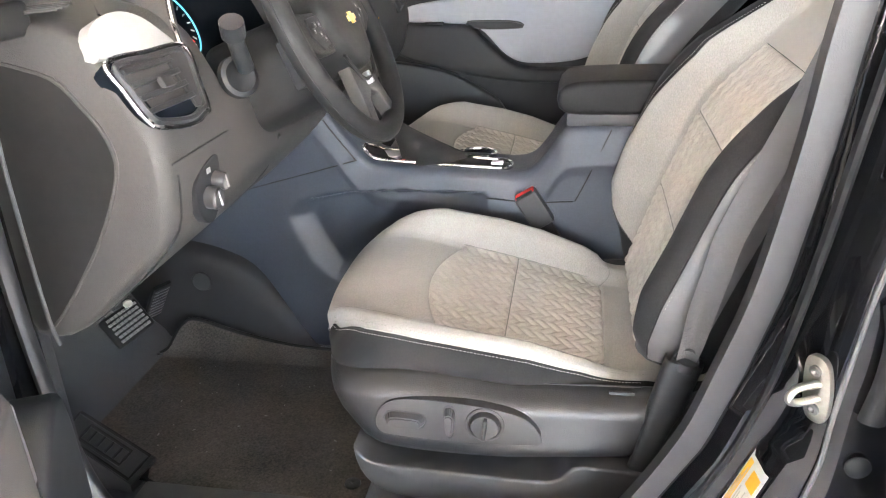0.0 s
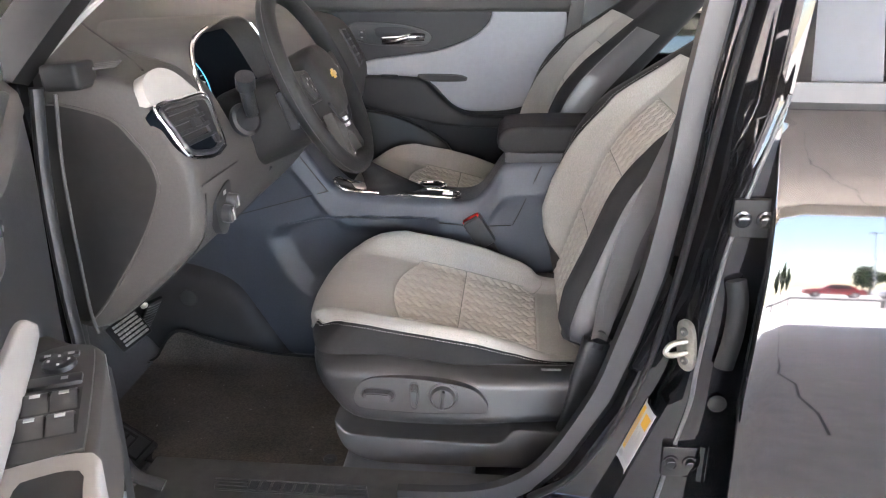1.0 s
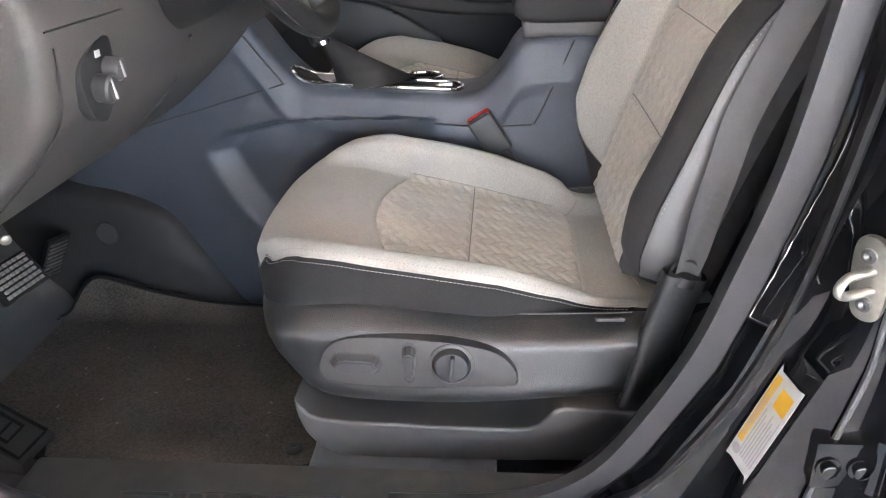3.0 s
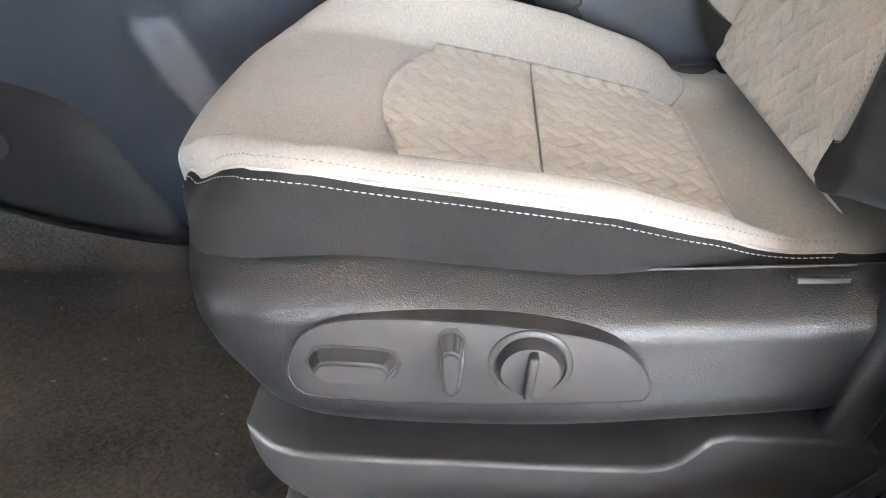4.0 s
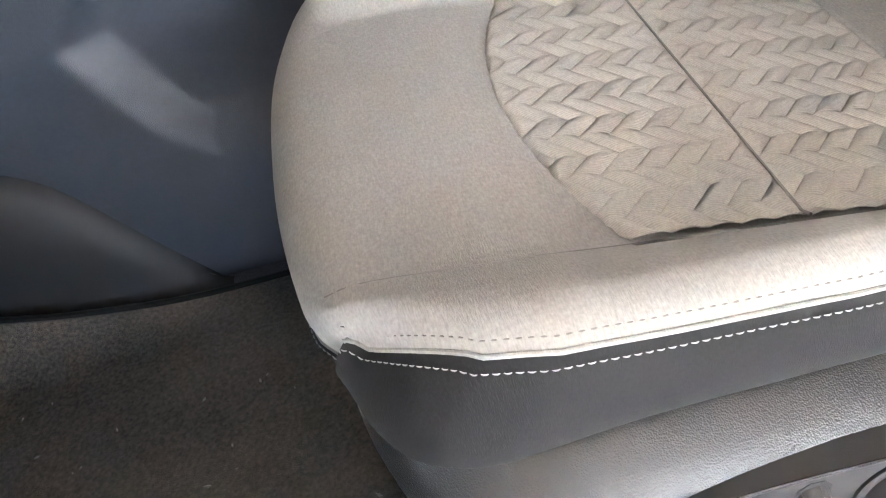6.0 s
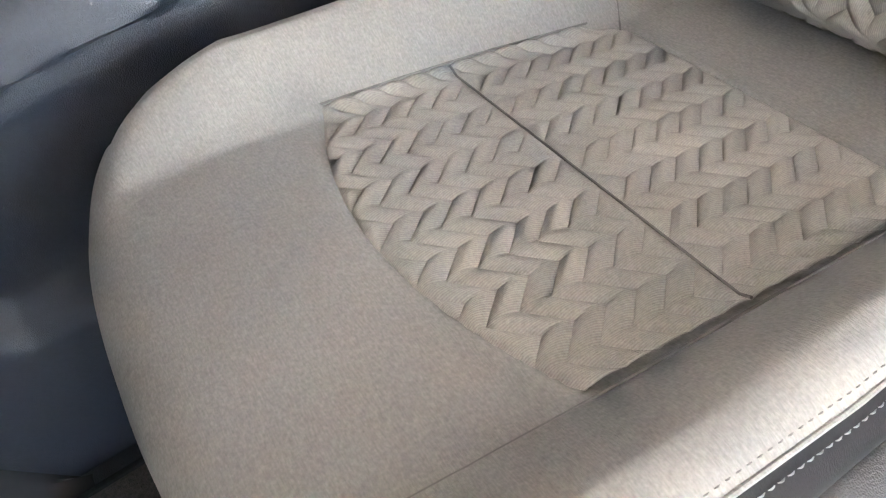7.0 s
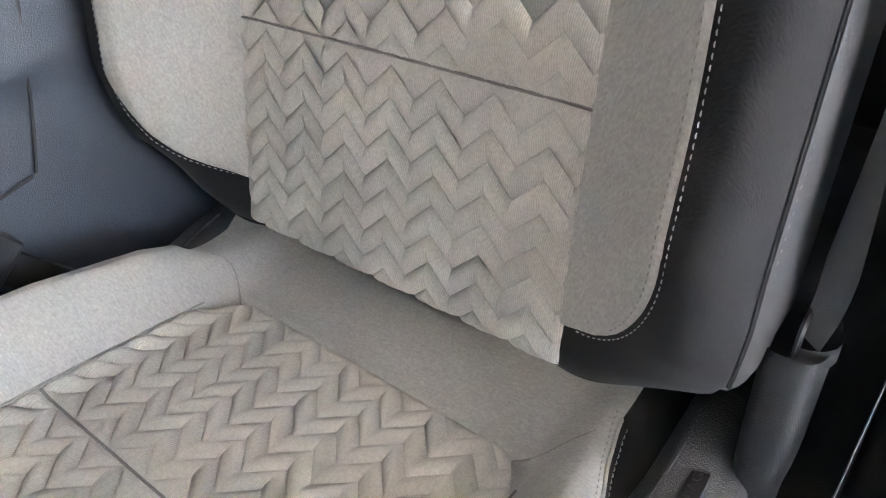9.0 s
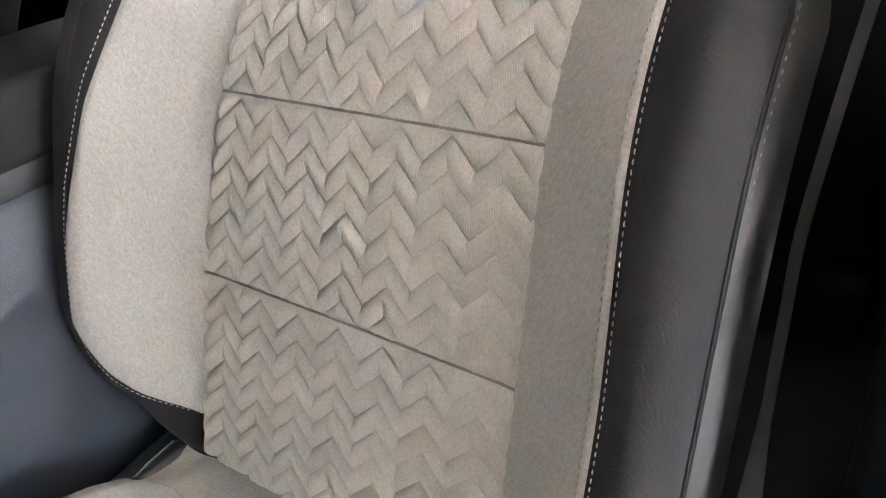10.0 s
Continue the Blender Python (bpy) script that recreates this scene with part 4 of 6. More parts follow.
# instrument cluster under its hood
hood_path = curve([(0.337, 1.185), (0.349, 1.241), (0.376, 1.288), (0.407, 1.317), (0.45, 1.333), (0.557, 1.350), (0.66, 1.358), (0.745, 1.350), (0.79, 1.315), (0.80, 1.26), (0.80, 1.19)], 60)
rows = []
for x_out, grow in ((-0.62, 0.90), (-0.40, 0.97), (-0.30, 1.0), (-0.235, 1.0), (-0.222, 0.995), (-0.222, 0.97), (-0.24, 0.95), (-0.33, 0.90)):
    rows.append([(x_out + 0.45 * (1.30 - z), 0.57 + (y - 0.57) * grow, 1.22 + (z - 1.22) * grow) for y, z in hood_path])
cluster = part("cluster_hood", grid(rows), "dash", dash, "hood over the instruments", 50)
part("chrome_line", tube([(-0.224 + 0.45 * (1.30 - z), y, z) for y, z in curve([(0.335, 1.180), (0.347, 1.241), (0.374, 1.290), (0.405, 1.319), (0.45, 1.335), (0.52, 1.346)], 40)], 0.0045, 8, (1, 0, 0)), "chrome", cluster)
part("chrome_line", tube([(-0.224 + 0.45 * (1.30 - z), y, z) for y, z in curve([(0.775, 1.335), (0.795, 1.30), (0.803, 1.25), (0.803, 1.19)], 30)], 0.004, 8, (1, 0, 0)), "chrome", cluster)
tilt = Matrix.Translation((-0.262, 0.57, 1.252)) @ pose(0, 0, 0, 0, 62, 0)
part("instrument_face", moved(plate([(-0.082, -0.115), (-0.066, -0.150), (-0.036, -0.183), (0.014, -0.208), (0.085, -0.220), (0.085, 0.225), (-0.06, 0.215), (-0.082, 0.19)], "z", -0.01, 0.0, 0.002), tilt), "screen", cluster, "dark instrument face")
for cy in (-0.115,):
    arc = [tilt @ Vector((0.058 * math.cos(a), cy + 0.058 * math.sin(a), 0.003)) for a in np.linspace(-0.2, 2.6, 40)]
    part("gauge_ring", tube(arc, 0.0014, 6, (1, 0, 0)), "blue_glow", cluster, "lit blue gauge ring")
    for k in range(9):
        a = -0.1 + k * 0.32
        part("gauge_mark", tube([tilt @ Vector((q * math.cos(a), cy + q * math.sin(a), 0.003)) for q in (0.041, 0.049)], 0.0012, 5, (1, 0, 0)), "mark", cluster)
    part("needle", tube([tilt @ Vector((0.004, cy + 0.004, 0.004)), tilt @ Vector((0.036, cy + 0.022, 0.004))], 0.0018, 6, (1, 0, 0)), "red_glow", cluster, "red needle")

# lamp switch below the vent, and the panel's seams
lamp = curve([(0.218, 1.060), (0.245, 1.078), (0.292, 1.088), (0.300, 1.070), (0.288, 1.025), (0.262, 0.996), (0.235, 1.000), (0.220, 1.025)], 36, True)
sw = part("lamp_switch", moved(plate(lamp, "x", -0.155, -0.1405, 0.002), Matrix()), "black", dash, "black headlamp switch panel")
for y, z, r, name in ((0.250, 1.035, 0.017, "knob"), (0.279, 1.052, 0.014, "knob")):
    k = part(name, lathe([(r, 0), (r, 0.016), (r * 0.85, 0.019), (0.0001, 0.019)], (-0.141, y, z), (1, 0, -0.1), 24), "switch", sw)
    part("pointer", moved(box((0, -0.0016, -r * 0.8), (0.003, 0.0016, r * 0.8), 0.0005), pose(-0.1235, y, z - 0.001, 20)), "mark", k)
part("icon", moved(box((0, -0.006, -0.004), (0.001, 0.006, 0.004), 0.0003), pose(-0.1405, 0.262, 1.072)), "mark", sw)
seam = [(x + 0.0015, 0.178 + 0.05 * (1.11 - z), z) for x, z in prof[(prof[:, 1] < 1.11) & (prof[:, 1] > 0.80) & (prof[:, 0] > -0.40)]]
part("panel_seam", tube(seam, 0.0016, 6), "black", dash)
seam = [(-0.1395, y, 1.112 - 0.01 * (y - 0.17)) for y in np.linspace(0.165, 0.34, 12)]
part("panel_seam", tube(seam, 0.0014, 6, (1, 0, 0)), "black", dash)
part("knee_strip", tube(curve([(-0.150, 0.563, 1.042), (-0.195, 0.583, 0.968), (-0.262, 0.600, 0.906), (-0.302, 0.604, 0.874)], 24), 0.006, 8), "mould", dash, "grey trim strip under the column")

# column shroud and stalks
col = Matrix.Translation((-0.11, SEAT_Y, 1.165)) @ pose(0, 0, 0, 0, 68, 0)
rows = []
for h, k in ((-0.14, 1.0), (-0.05, 1.0), (0.0, 0.98), (0.03, 0.94), (0.055, 0.86), (0.06, 0.70)):
    rows.append([tuple(col @ Vector((k * x, k * y, h))) for x, y in curve([(-0.085, 0.0), (-0.075, -0.085), (-0.02, -0.125), (0.05, -0.115), (0.085, -0.06), (0.09, 0.0), (0.085, 0.06),
                                                                          (0.05, 0.115), (-0.02, 0.125), (-0.075, 0.085)], 48, True)])
v, f = grid(rows, close_v=True)
f.append(tuple(range(len(v) - 48, len(v))))
shroud = part("column_shroud", (v, f), "leather", dash, "steering column shroud")
pivot = Vector((-0.122, 0.40, 1.195))
st = part("stalk", tube(curve([pivot, (-0.118, 0.375, 1.225), (-0.112, 0.35, 1.252)], 12), 0.0135, 12), "shell_fine", shroud, "black indicator stalk")
part("stalk_tip", tube([(-0.112, 0.35, 1.252), (-0.109, 0.342, 1.266), (-0.107, 0.337, 1.274)], 0.0185, 14), "shell_fine", st)
part("stalk_boot", lathe([(0.034, -0.006), (0.033, 0.004), (0.026, 0.007), (0.018, 0.003), (0.0001, 0.001)], (-0.138, 0.405, 1.180), (0.8, -0.5, 0.35), 24), "black", shroud)
part("stalk_boot", moved(box((-0.02, -0.012, -0.042), (0.02, 0.012, 0.042), 0.006), pose(-0.055, 0.452, 1.195, 0, -20, 14)), "black", shroud, "black paddle switch")
part("chrome_edge", moved(box((0.0, -0.0135, -0.036), (0.004, -0.010, 0.036), 0.001), pose(-0.055, 0.452, 1.195, 0, -20, 14)), "satin", shroud)

# centre stack
stack = moved(box((-0.02, -0.13, -0.13), (0.01, 0.13, 0.10), 0.012, 3), pose(-0.245, 0.985, 1.20, 0, -22, 0))
part("centre_stack", stack, "panel", dash)
part("display", moved(box((0.008, -0.10, -0.03), (0.013, 0.10, 0.085), 0.003), pose(-0.245, 0.985, 1.20, 0, -22, 0)), "screen", dash, "dark glossy centre display")
part("silver_frame", moved(tube([(0.012, -0.105, -0.035), (0.012, 0.105, -0.035), (0.012, 0.105, 0.09), (0.012, -0.105, 0.09)], 0.004, 6, (1, 0, 0), closed=True), pose(-0.245, 0.985, 1.20, 0, -22, 0)), "switch", dash)
for y in (0.845, 1.60):
    vo = [(y - 0.03, 1.13), (y + 0.04, 1.14), (y + 0.04, 1.245), (y - 0.03, 1.25)]
    q = part("air_vent", sheet(vo, -0.02, 0.004, 0.002), "black", dash, "grey-rimmed air vent")
    part("rim", tube([face(a, b, 0.005) for a, b in vo], 0.004, 8, (1, 0, 0.5), closed=True), "mould", q)
    for k in range(3):
        part("slat", sheet([(y - 0.025, 1.16 + 0.025 * k), (y + 0.035, 1.16 + 0.025 * k), (y + 0.035, 1.167 + 0.025 * k), (y - 0.025, 1.167 + 0.025 * k)], 0.002, 0.009, 0.001), "switch", q)
part("volume_knob", lathe([(0.018, 0), (0.018, 0.016), (0.015, 0.019), (0.0001, 0.019)], (-0.215, 0.905, 1.118), (0.93, 0, 0.37), 24), "satin", dash, "silver round knob")

# ---- steering wheel ----
WC, WN = Vector((-0.025, SEAT_Y - 0.012, 1.234)), Vector((0.90, 0, 0.437)).normalized()
WU = Vector((-0.437, 0, 0.90)).normalized()
wheel = thing("steering_wheel", tuple(WC), "black leather steering wheel with a gold emblem", "steering wheel")
WM = Matrix.Translation(WC) @ Matrix([(0, WU.x, WN.x, 0), (1, WU.y, WN.y, 0), (0, WU.z, WN.z, 0), (0, 0, 0, 1)]) @ Matrix.Scale(1.083, 4)


def wheel_part(name, geo, material, parent=None, label="", smooth=40):
    return part(name, moved(geo, WM), material, parent or wheel, label, smooth)


wheel_rim = wheel_part("rim", sweep([(0.181 * math.sin(a), 0.181 * math.cos(a), 0) for a in np.linspace(0, 2 * math.pi, 96, endpoint=False)],
                                    ring(0.0178, 14, 0.0182), (0, 0, 1), closed=True), "leather")
wheel_part("rim_seam", sweep([(0.1985 * math.sin(a), 0.1985 * math.cos(a), 0.001) for a in np.linspace(0, 2 * math.pi, 96, endpoint=False)],
                             ring(0.0010, 5), (0, 0, 1), closed=True), "black", wheel_rim)
pad = curve([(-0.080, 0.030), (-0.045, 0.062), (0, 0.068), (0.045, 0.062), (0.080, 0.030), (0.066, -0.030), (0.040, -0.068), (0.0, -0.078), (-0.040, -0.068), (-0.066, -0.030)], 48, True)
rows = []
for h, k in ((-0.035, 0.98), (0.0, 1.0), (0.012, 0.985), (0.020, 0.94), (0.026, 0.82), (0.030, 0.55), (0.031, 0.25)):
    rows.append([(k * x, k * y, h) for x, y in pad])
v, f = grid(rows, close_v=True)
f.append(tuple(range(len(v) - 48, len(v))))
hub = wheel_part("airbag_pad", (v, f), "leather", None, "padded black hub", 50)
for sx in (-1, 1):
    sp = [(0.060 * sx, 0.030), (0.120 * sx, 0.035), (0.172 * sx, 0.042), (0.174 * sx, -0.010), (0.125 * sx, -0.030), (0.066 * sx, -0.034)]
    spoke = wheel_part("spoke", plate(sp[::sx], "z", -0.016, 0.008, 0.005, 3), "leather", None, "side spoke")
    pd = [(0.082 * sx, 0.026), (0.128 * sx, 0.026), (0.135 * sx, 0.0), (0.112 * sx, -0.024), (0.080 * sx, -0.020)]
    bp = wheel_part("button_pad", plate(pd[::sx], "z", 0.006, 0.0115, 0.002), "black", spoke, "glossy button pad")
    for dx, dy in ((0.095, 0.012), (0.110, 0.014), (0.122, 0.006), (0.104, -0.002), (0.095, -0.010)):
        wheel_part("button", box((dx * sx - 0.0045, dy - 0.004, 0.011), (dx * sx + 0.0045, dy + 0.004, 0.0135), 0.001), "switch", bp)
        wheel_part("button_mark", box((dx * sx - 0.002, dy - 0.0013, 0.0134), (dx * sx + 0.002, dy + 0.0013, 0.0139), 0), "mark", bp)
low = [(-0.045, -0.060), (0.045, -0.060), (0.056, -0.115), (0.070, -0.168), (0.045, -0.178), (0.026, -0.125), (0.0, -0.112), (-0.026, -0.125), (-0.045, -0.178), (-0.070, -0.168), (-0.056, -0.115)]
wheel_part("lower_spoke", plate(low[::-1], "z", -0.016, 0.006, 0.004, 3), "dash", None, "forked lower spoke")
wheel_part("spoke_slit", tube(curve([(-0.068, -0.045, 0.016), (-0.035, -0.088, 0.014), (0, -0.094, 0.014), (0.035, -0.088, 0.014), (0.068, -0.045, 0.016)], 30), 0.003, 6, (0, 0, 1)), "black", hub)
wheel_part("clip", box((-0.006, -0.104, 0.004), (0.006, -0.084, 0.016), 0.002), "satin")
bow = [(-0.017, -0.0045), (-0.006, -0.0045), (-0.0045, -0.0095), (0.0075, -0.0095), (0.0065, -0.0045), (0.017, -0.0045), (0.015, 0.0045), (0.005, 0.0045), (0.0040, 0.0095), (-0.0080, 0.0095), (-0.0065, 0.0045), (-0.0155, 0.0045)]
emb = wheel_part("emblem", plate(bow[::-1], "z", 0.029, 0.0345, 0.0012), "gold", hub, "gold emblem with a silver edge")
tag_geo = moved(box((-0.011, -0.0006, -0.036), (0.011, 0.0006, 0.036), 0.0002), pose(-0.02, 0.79, 1.185, 20, 0, 60))
hang = part("hang_tag", tag_geo, "white", None, "white paper tag with a yellow head hung by the wheel", 0, category="tag")
part("tag_head", moved(box((-0.0112, -0.001, 0.016), (0.0112, 0.001, 0.0362), 0.0002), pose(-0.02, 0.79, 1.185, 20, 0, 60)), "yellow", hang, "", 0)

# ---- centre console ----
console = thing("centre_console", (0.2, 0.96, 0.40), "blue-black centre console with a padded armrest", "console")
top = [(-0.66, 0.80), (-0.45, 0.92), (-0.30, 1.01), (-0.225, 1.055), (-0.165, 1.000), (-0.118, 0.935), (-0.085, 0.900), (-0.055, 0.883), (0.05, 0.876), (0.20, 0.870), (0.262, 0.868), (0.300, 0.880), (0.332, 0.918),
       (0.360, 0.962), (0.385, 0.980), (0.45, 0.984), (0.60, 0.986), (0.85, 0.985)]
top = curve(top, 260)
rows = []
for x, z in top:
    wall = lerp(x, [-0.66, -0.3, -0.1, 0.2, 0.5, 0.85], [0.915, 0.905, 0.892, 0.887, 0.887, 0.889])
    foot = lerp(x, [-0.66, -0.45, -0.28, -0.12, 0.1, 0.85], [0.885, 0.880, 0.872, 0.868, 0.868, 0.872])
    sec = [(foot - 0.01, 0.40), (foot, 0.52), (foot + 0.010, 0.66), (wall - 0.008, z - 0.115), (wall - 0.012, z - 0.09), (wall - 0.007, z - 0.055), (wall, z - 0.020),
           (wall + 0.004, z - 0.008), (wall + 0.012, z - 0.001), (wall + 0.025, z), (0.965, z)]
    sec = sec + [(1.93 - y, q) for y, q in sec[-2::-1]]
    ny = [p[0] for p in sec[:7]]
    nz = [p[1] for p in sec[:7]]
    lip = lerp(x, [-0.32, -0.235, -0.129, -0.017, 0.15, 0.4], [0.73, 0.790, 0.814, 0.822, 0.824, 0.81])
    fine = []
    for q in np.linspace(0.40, z - 0.020, 84):
        fore = lerp(q, [0.56, 0.60, 0.64, 0.70, 0.746, 0.80], [-0.14, -0.20, -0.235, -0.27, -0.292, -0.25])
        inside = min((x - fore) / 0.075, (lip - q) / 0.011, (q - 0.575) / 0.06, (0.21 - x) / 0.07)
        fine.append((float(np.interp(q, nz, ny)) + 0.024 * smooth01(inside), q))
    sec = fine + sec[7:]
    rows.append([(x, y, q) for y, q in sec])
part("console_body", grid(rows), "blue_black", console, "", 50)
part("side_seam", tube([(x, np.interp(x, [-0.44, -0.30, -0.18, -0.10], [0.8995, 0.8925, 0.8865, 0.8845]), 0.789 + 0.298 * (x + 0.441)) for x in np.linspace(-0.44, -0.100, 30)], 0.0015, 6), "black", console)
part("side_seam", tube(curve([(-0.200, 0.892, 1.018), (-0.156, 0.889, 0.958), (-0.102, 0.8845, 0.890)], 20), 0.0017, 6), "black", console)
part("side_seam", tube(curve([(0.2, 0.8725, 0.812), (0.30, 0.8715, 0.806), (0.393, 0.8735, 0.810)], 20), 0.0015, 6), "black", console)
part("side_seam", tube(curve([(0.468, 0.8845, 0.972), (0.42, 0.8755, 0.86), (0.397, 0.8735, 0.811)], 20), 0.0014, 6), "black", console)
lid = curve([(0.350, 1.035), (0.362, 1.060), (0.40, 1.073), (0.55, 1.078), (0.75, 1.075), (0.77, 1.03), (0.74, 1.010), (0.50, 1.004), (0.40, 1.003), (0.362, 1.010)], 50, True)
part("armrest_lid", plate(lid, "y", 0.880, 1.070, 0.014, 4), "leather", console, "padded black armrest lid")
part("lid_base", box((0.372, 0.892, 0.975), (0.76, 1.055, 1.006), 0.006), "shell_fine", console)


def deck(x):
    return float(np.interp(x, top[:, 0], top[:, 1]))


frame_o = curve([(-0.088, 0.915), (-0.03, 0.909), (0.03, 0.909), (0.20, 0.906), (0.240, 0.912), (0.252, 0.930), (0.245, 0.962), (0.20, 0.972), (0.10, 0.976), (-0.04, 0.985), (-0.085, 0.965)], 60, True)
gear = part("shifter_plate", ([(x, y, deck(x) + z) for x, y, z in plate(frame_o, "z", -0.004, 0.003, 0.001)[0]], plate(frame_o, "z", -0.004, 0.003, 0.001)[1]), "black", console, "black shifter plate")
part("chrome_frame", tube([(x, y, deck(x) + 0.004) for x, y in frame_o], 0.0048, 8, closed=True), "chrome", gear, "chrome shifter frame")
part("silver_panel", plate([(-0.082, 0.920), (-0.010, 0.914), (-0.004, 0.935), (-0.010, 0.968), (-0.075, 0.968)], "z", deck(-0.05) + 0.001, deck(-0.05) + 0.009, 0.002), "satin", gear)
part("marker", box((0.000, 0.912, deck(0) + 0.003), (0.007, 0.918, deck(0) + 0.0065), 0.001), "red_glow", gear, "lit red gear marker")
for k in range(4):
    x = 0.022 + 0.021 * k
    part("marker", box((x, 0.912, deck(x) + 0.003), (x + 0.005, 0.918, deck(x) + 0.0065), 0.0005), "mark", gear)
boot = []
for t in np.linspace(0, 1, 14):
    c = np.array([0.075 - 0.105 * t, 0.940, deck(0.06) + 0.004 + 0.095 * t])
    r = 0.050 * (1 - t) ** 1.3 + 0.017
    boot.append([(c[0] + r * (1.2 - 0.3 * t) * math.cos(a), c[1] + r * 0.62 * math.sin(a) * (1 + 0.06 * math.sin(9 * t * math.pi)), c[2] + 0.012 * math.cos(a) * (1 - t)) for a in np.linspace(0, 2 * math.pi, 24, endpoint=False)])
v, f = grid(boot, close_v=True)
part("shift_boot", (v, f + [tuple(range(len(v) - 24, len(v)))]), "leather", gear, "pleated leather shift boot")
knob = part("shift_knob", tube(curve([(-0.030, 0.940, 0.965), (-0.042, 0.940, 1.00), (-0.055, 0.940, 1.045)], 10), 0.024, 16), "leather", gear, "leather shift knob")
part("chrome_collar", tube([(-0.028, 0.940, 0.958), (-0.036, 0.940, 0.985)], 0.0205, 16), "chrome", knob)
part("release", box((-0.036, 0.912, 0.985), (-0.022, 0.920, 1.03), 0.003), "chrome", knob)
part("tray", box((0.13, 0.905, deck(0.17) - 0.002), (0.236, 0.960, deck(0.17) + 0.004), 0.001), "black", gear)
part("tray_lever", box((0.205, 0.925, deck(0.2) + 0.003), (0.232, 0.945, deck(0.2) + 0.010), 0.002), "satin", gear)
for x in (0.02, 0.165):
    cup = part("cup_holder", lathe([(0.040, -0.03), (0.040, 0.001), (0.043, 0.003)], (x, 1.010, deck(x)), (0, 0, 1), 32), "black", console, "cup holder with a chrome ring")
    part("chrome_ring", tube([(x + 0.042 * math.cos(a), 1.010 + 0.034 * math.sin(a), deck(x) + 0.005) for a in np.linspace(0, 2 * math.pi, 32, endpoint=False)], 0.005, 8, closed=True), "chrome", cup)

# buckles beside the console
buckle = thing("seat_belt_buckle", (0.35, 0.862, 0.73), "black seat belt buckle with a red button beside the console", "buckle")
BM = Matrix.Translation((0.306, 0.862, 0.800)) @ pose(0, 0, 0, 4, -32, 0)
part("case", moved(box((-0.026, -0.014, -0.050), (0.026, 0.014, 0.036), 0.005, 3), BM), "shell_fine", buckle)
part("button", moved(box((-0.023, -0.0115, 0.030), (0.023, 0.0115, 0.040), 0.003, 2), BM), "red", buckle, "red release button")
part("slot", moved(box((-0.020, -0.013, 0.0362), (0.020, -0.0105, 0.0405), 0), BM), "black", buckle)
part("stalk", moved(box((-0.016, -0.006, -0.16), (0.016, 0.006, -0.045), 0.003), BM), "black", buckle)

# ---- footwell ----
tunnel = curve([(-0.82, 0.78), (-0.72, 0.70), (-0.60, 0.66), (-0.48, 0.64), (-0.38, 0.60), (-0.30, 0.50), (-0.22, 0.405)], 40)
rows = []
for x, z in tunnel:
    rows.append([(x, 0.72, 0.402), (x, 0.82, 0.402), (x, 0.842, 0.41 + 0.1 * (z - 0.4)), (x, 0.852, 0.5 * (z + 0.41)), (x, 0.860, z - 0.02), (x, 0.872, z), (x, 0.90, z + 0.02)])
part("tunnel_trim", grid(rows), "black", body, "dark carpeted trim at the tunnel side", 60)
rows = []
for y in np.linspace(0.16, 0.88, 14):
    rows.append([(-0.56, y, 0.404), (-0.62, y, 0.420), (-0.68, y, 0.47), (-0.74, y, 0.56), (-0.80, y, 0.70), (-0.83, y, 0.95)])
part("toe_board", grid(rows), "carpet", body, "", 60)
part("carpet_clip", lathe([(0.024, 0), (0.024, 0.002), (0.021, 0.0035), (0.0001, 0.0035)], (-0.516, 0.850, 0.575), (0.05, -1, 0.10), 28), "shell_fine", body, "round black trim clip")
part("clip_ring", tube([(-0.516 + 0.0245 * math.cos(a), 0.8485, 0.575 + 0.0245 * math.sin(a)) for a in np.linspace(0, 2 * math.pi, 28, endpoint=False)], 0.0022, 6, (0, 1, 0), closed=True), "black", body)
mat_line = curve([(-0.70, 0.42), (-0.72, 0.62), (-0.715, 0.74), (-0.64, 0.75), (-0.585, 0.745), (-0.50, 0.745), (-0.22, 0.745), (-0.02, 0.745), (0.06, 0.74), (0.10, 0.70), (0.10, 0.42), (0.085, 0.36), (0.02, 0.315),
                  (-0.10, 0.300), (-0.30, 0.300), (-0.37, 0.305), (-0.44, 0.330), (-0.50, 0.30), (-0.56, 0.30), (-0.66, 0.33)], 110, True)
mat_geo = plate(mat_line, "z", 0.405, 0.4145, 0.002)
mat_ob = part("floor_mat", mat_geo, "floor_mat", None, "worn dark carpet mat with dusty stains", 30, category="floor mat")
rim = [p for p in np.roll(mat_line, -60, 0) if not (p[1] > 0.735 and -0.60 < p[0] < 0.07)]
far_end = next(k for k in range(len(rim)) if np.hypot(*(rim[k] - rim[k - 1])) > 0.3)
rim = rim[far_end:] + rim[:far_end]
part("edging", tube([(x, y, 0.4145) for x, y in rim], 0.0045, 6), "dark_cloth", mat_ob)
flap = curve([(-0.612, 0.757, 0.4150), (-0.597, 0.775, 0.420), (-0.588, 0.797, 0.440), (-0.565, 0.81, 0.474), (-0.53, 0.82, 0.482), (-0.415, 0.82, 0.449), (-0.27, 0.82, 0.422), (-0.10, 0.82, 0.4150), (0.06, 0.81, 0.4150)], 60)
rows = [[(x, 0.740 + (y - 0.740) * q, 0.4140 + (z - 0.4140) * q * q) for q in np.linspace(0, 1, 10)] for x, y, z in flap]
part("mat_side", grid(rows), "floor_mat", mat_ob, "", 60)
part("edging", tube(flap, 0.0048, 8), "rubber", mat_ob, "raised black rubber edging")
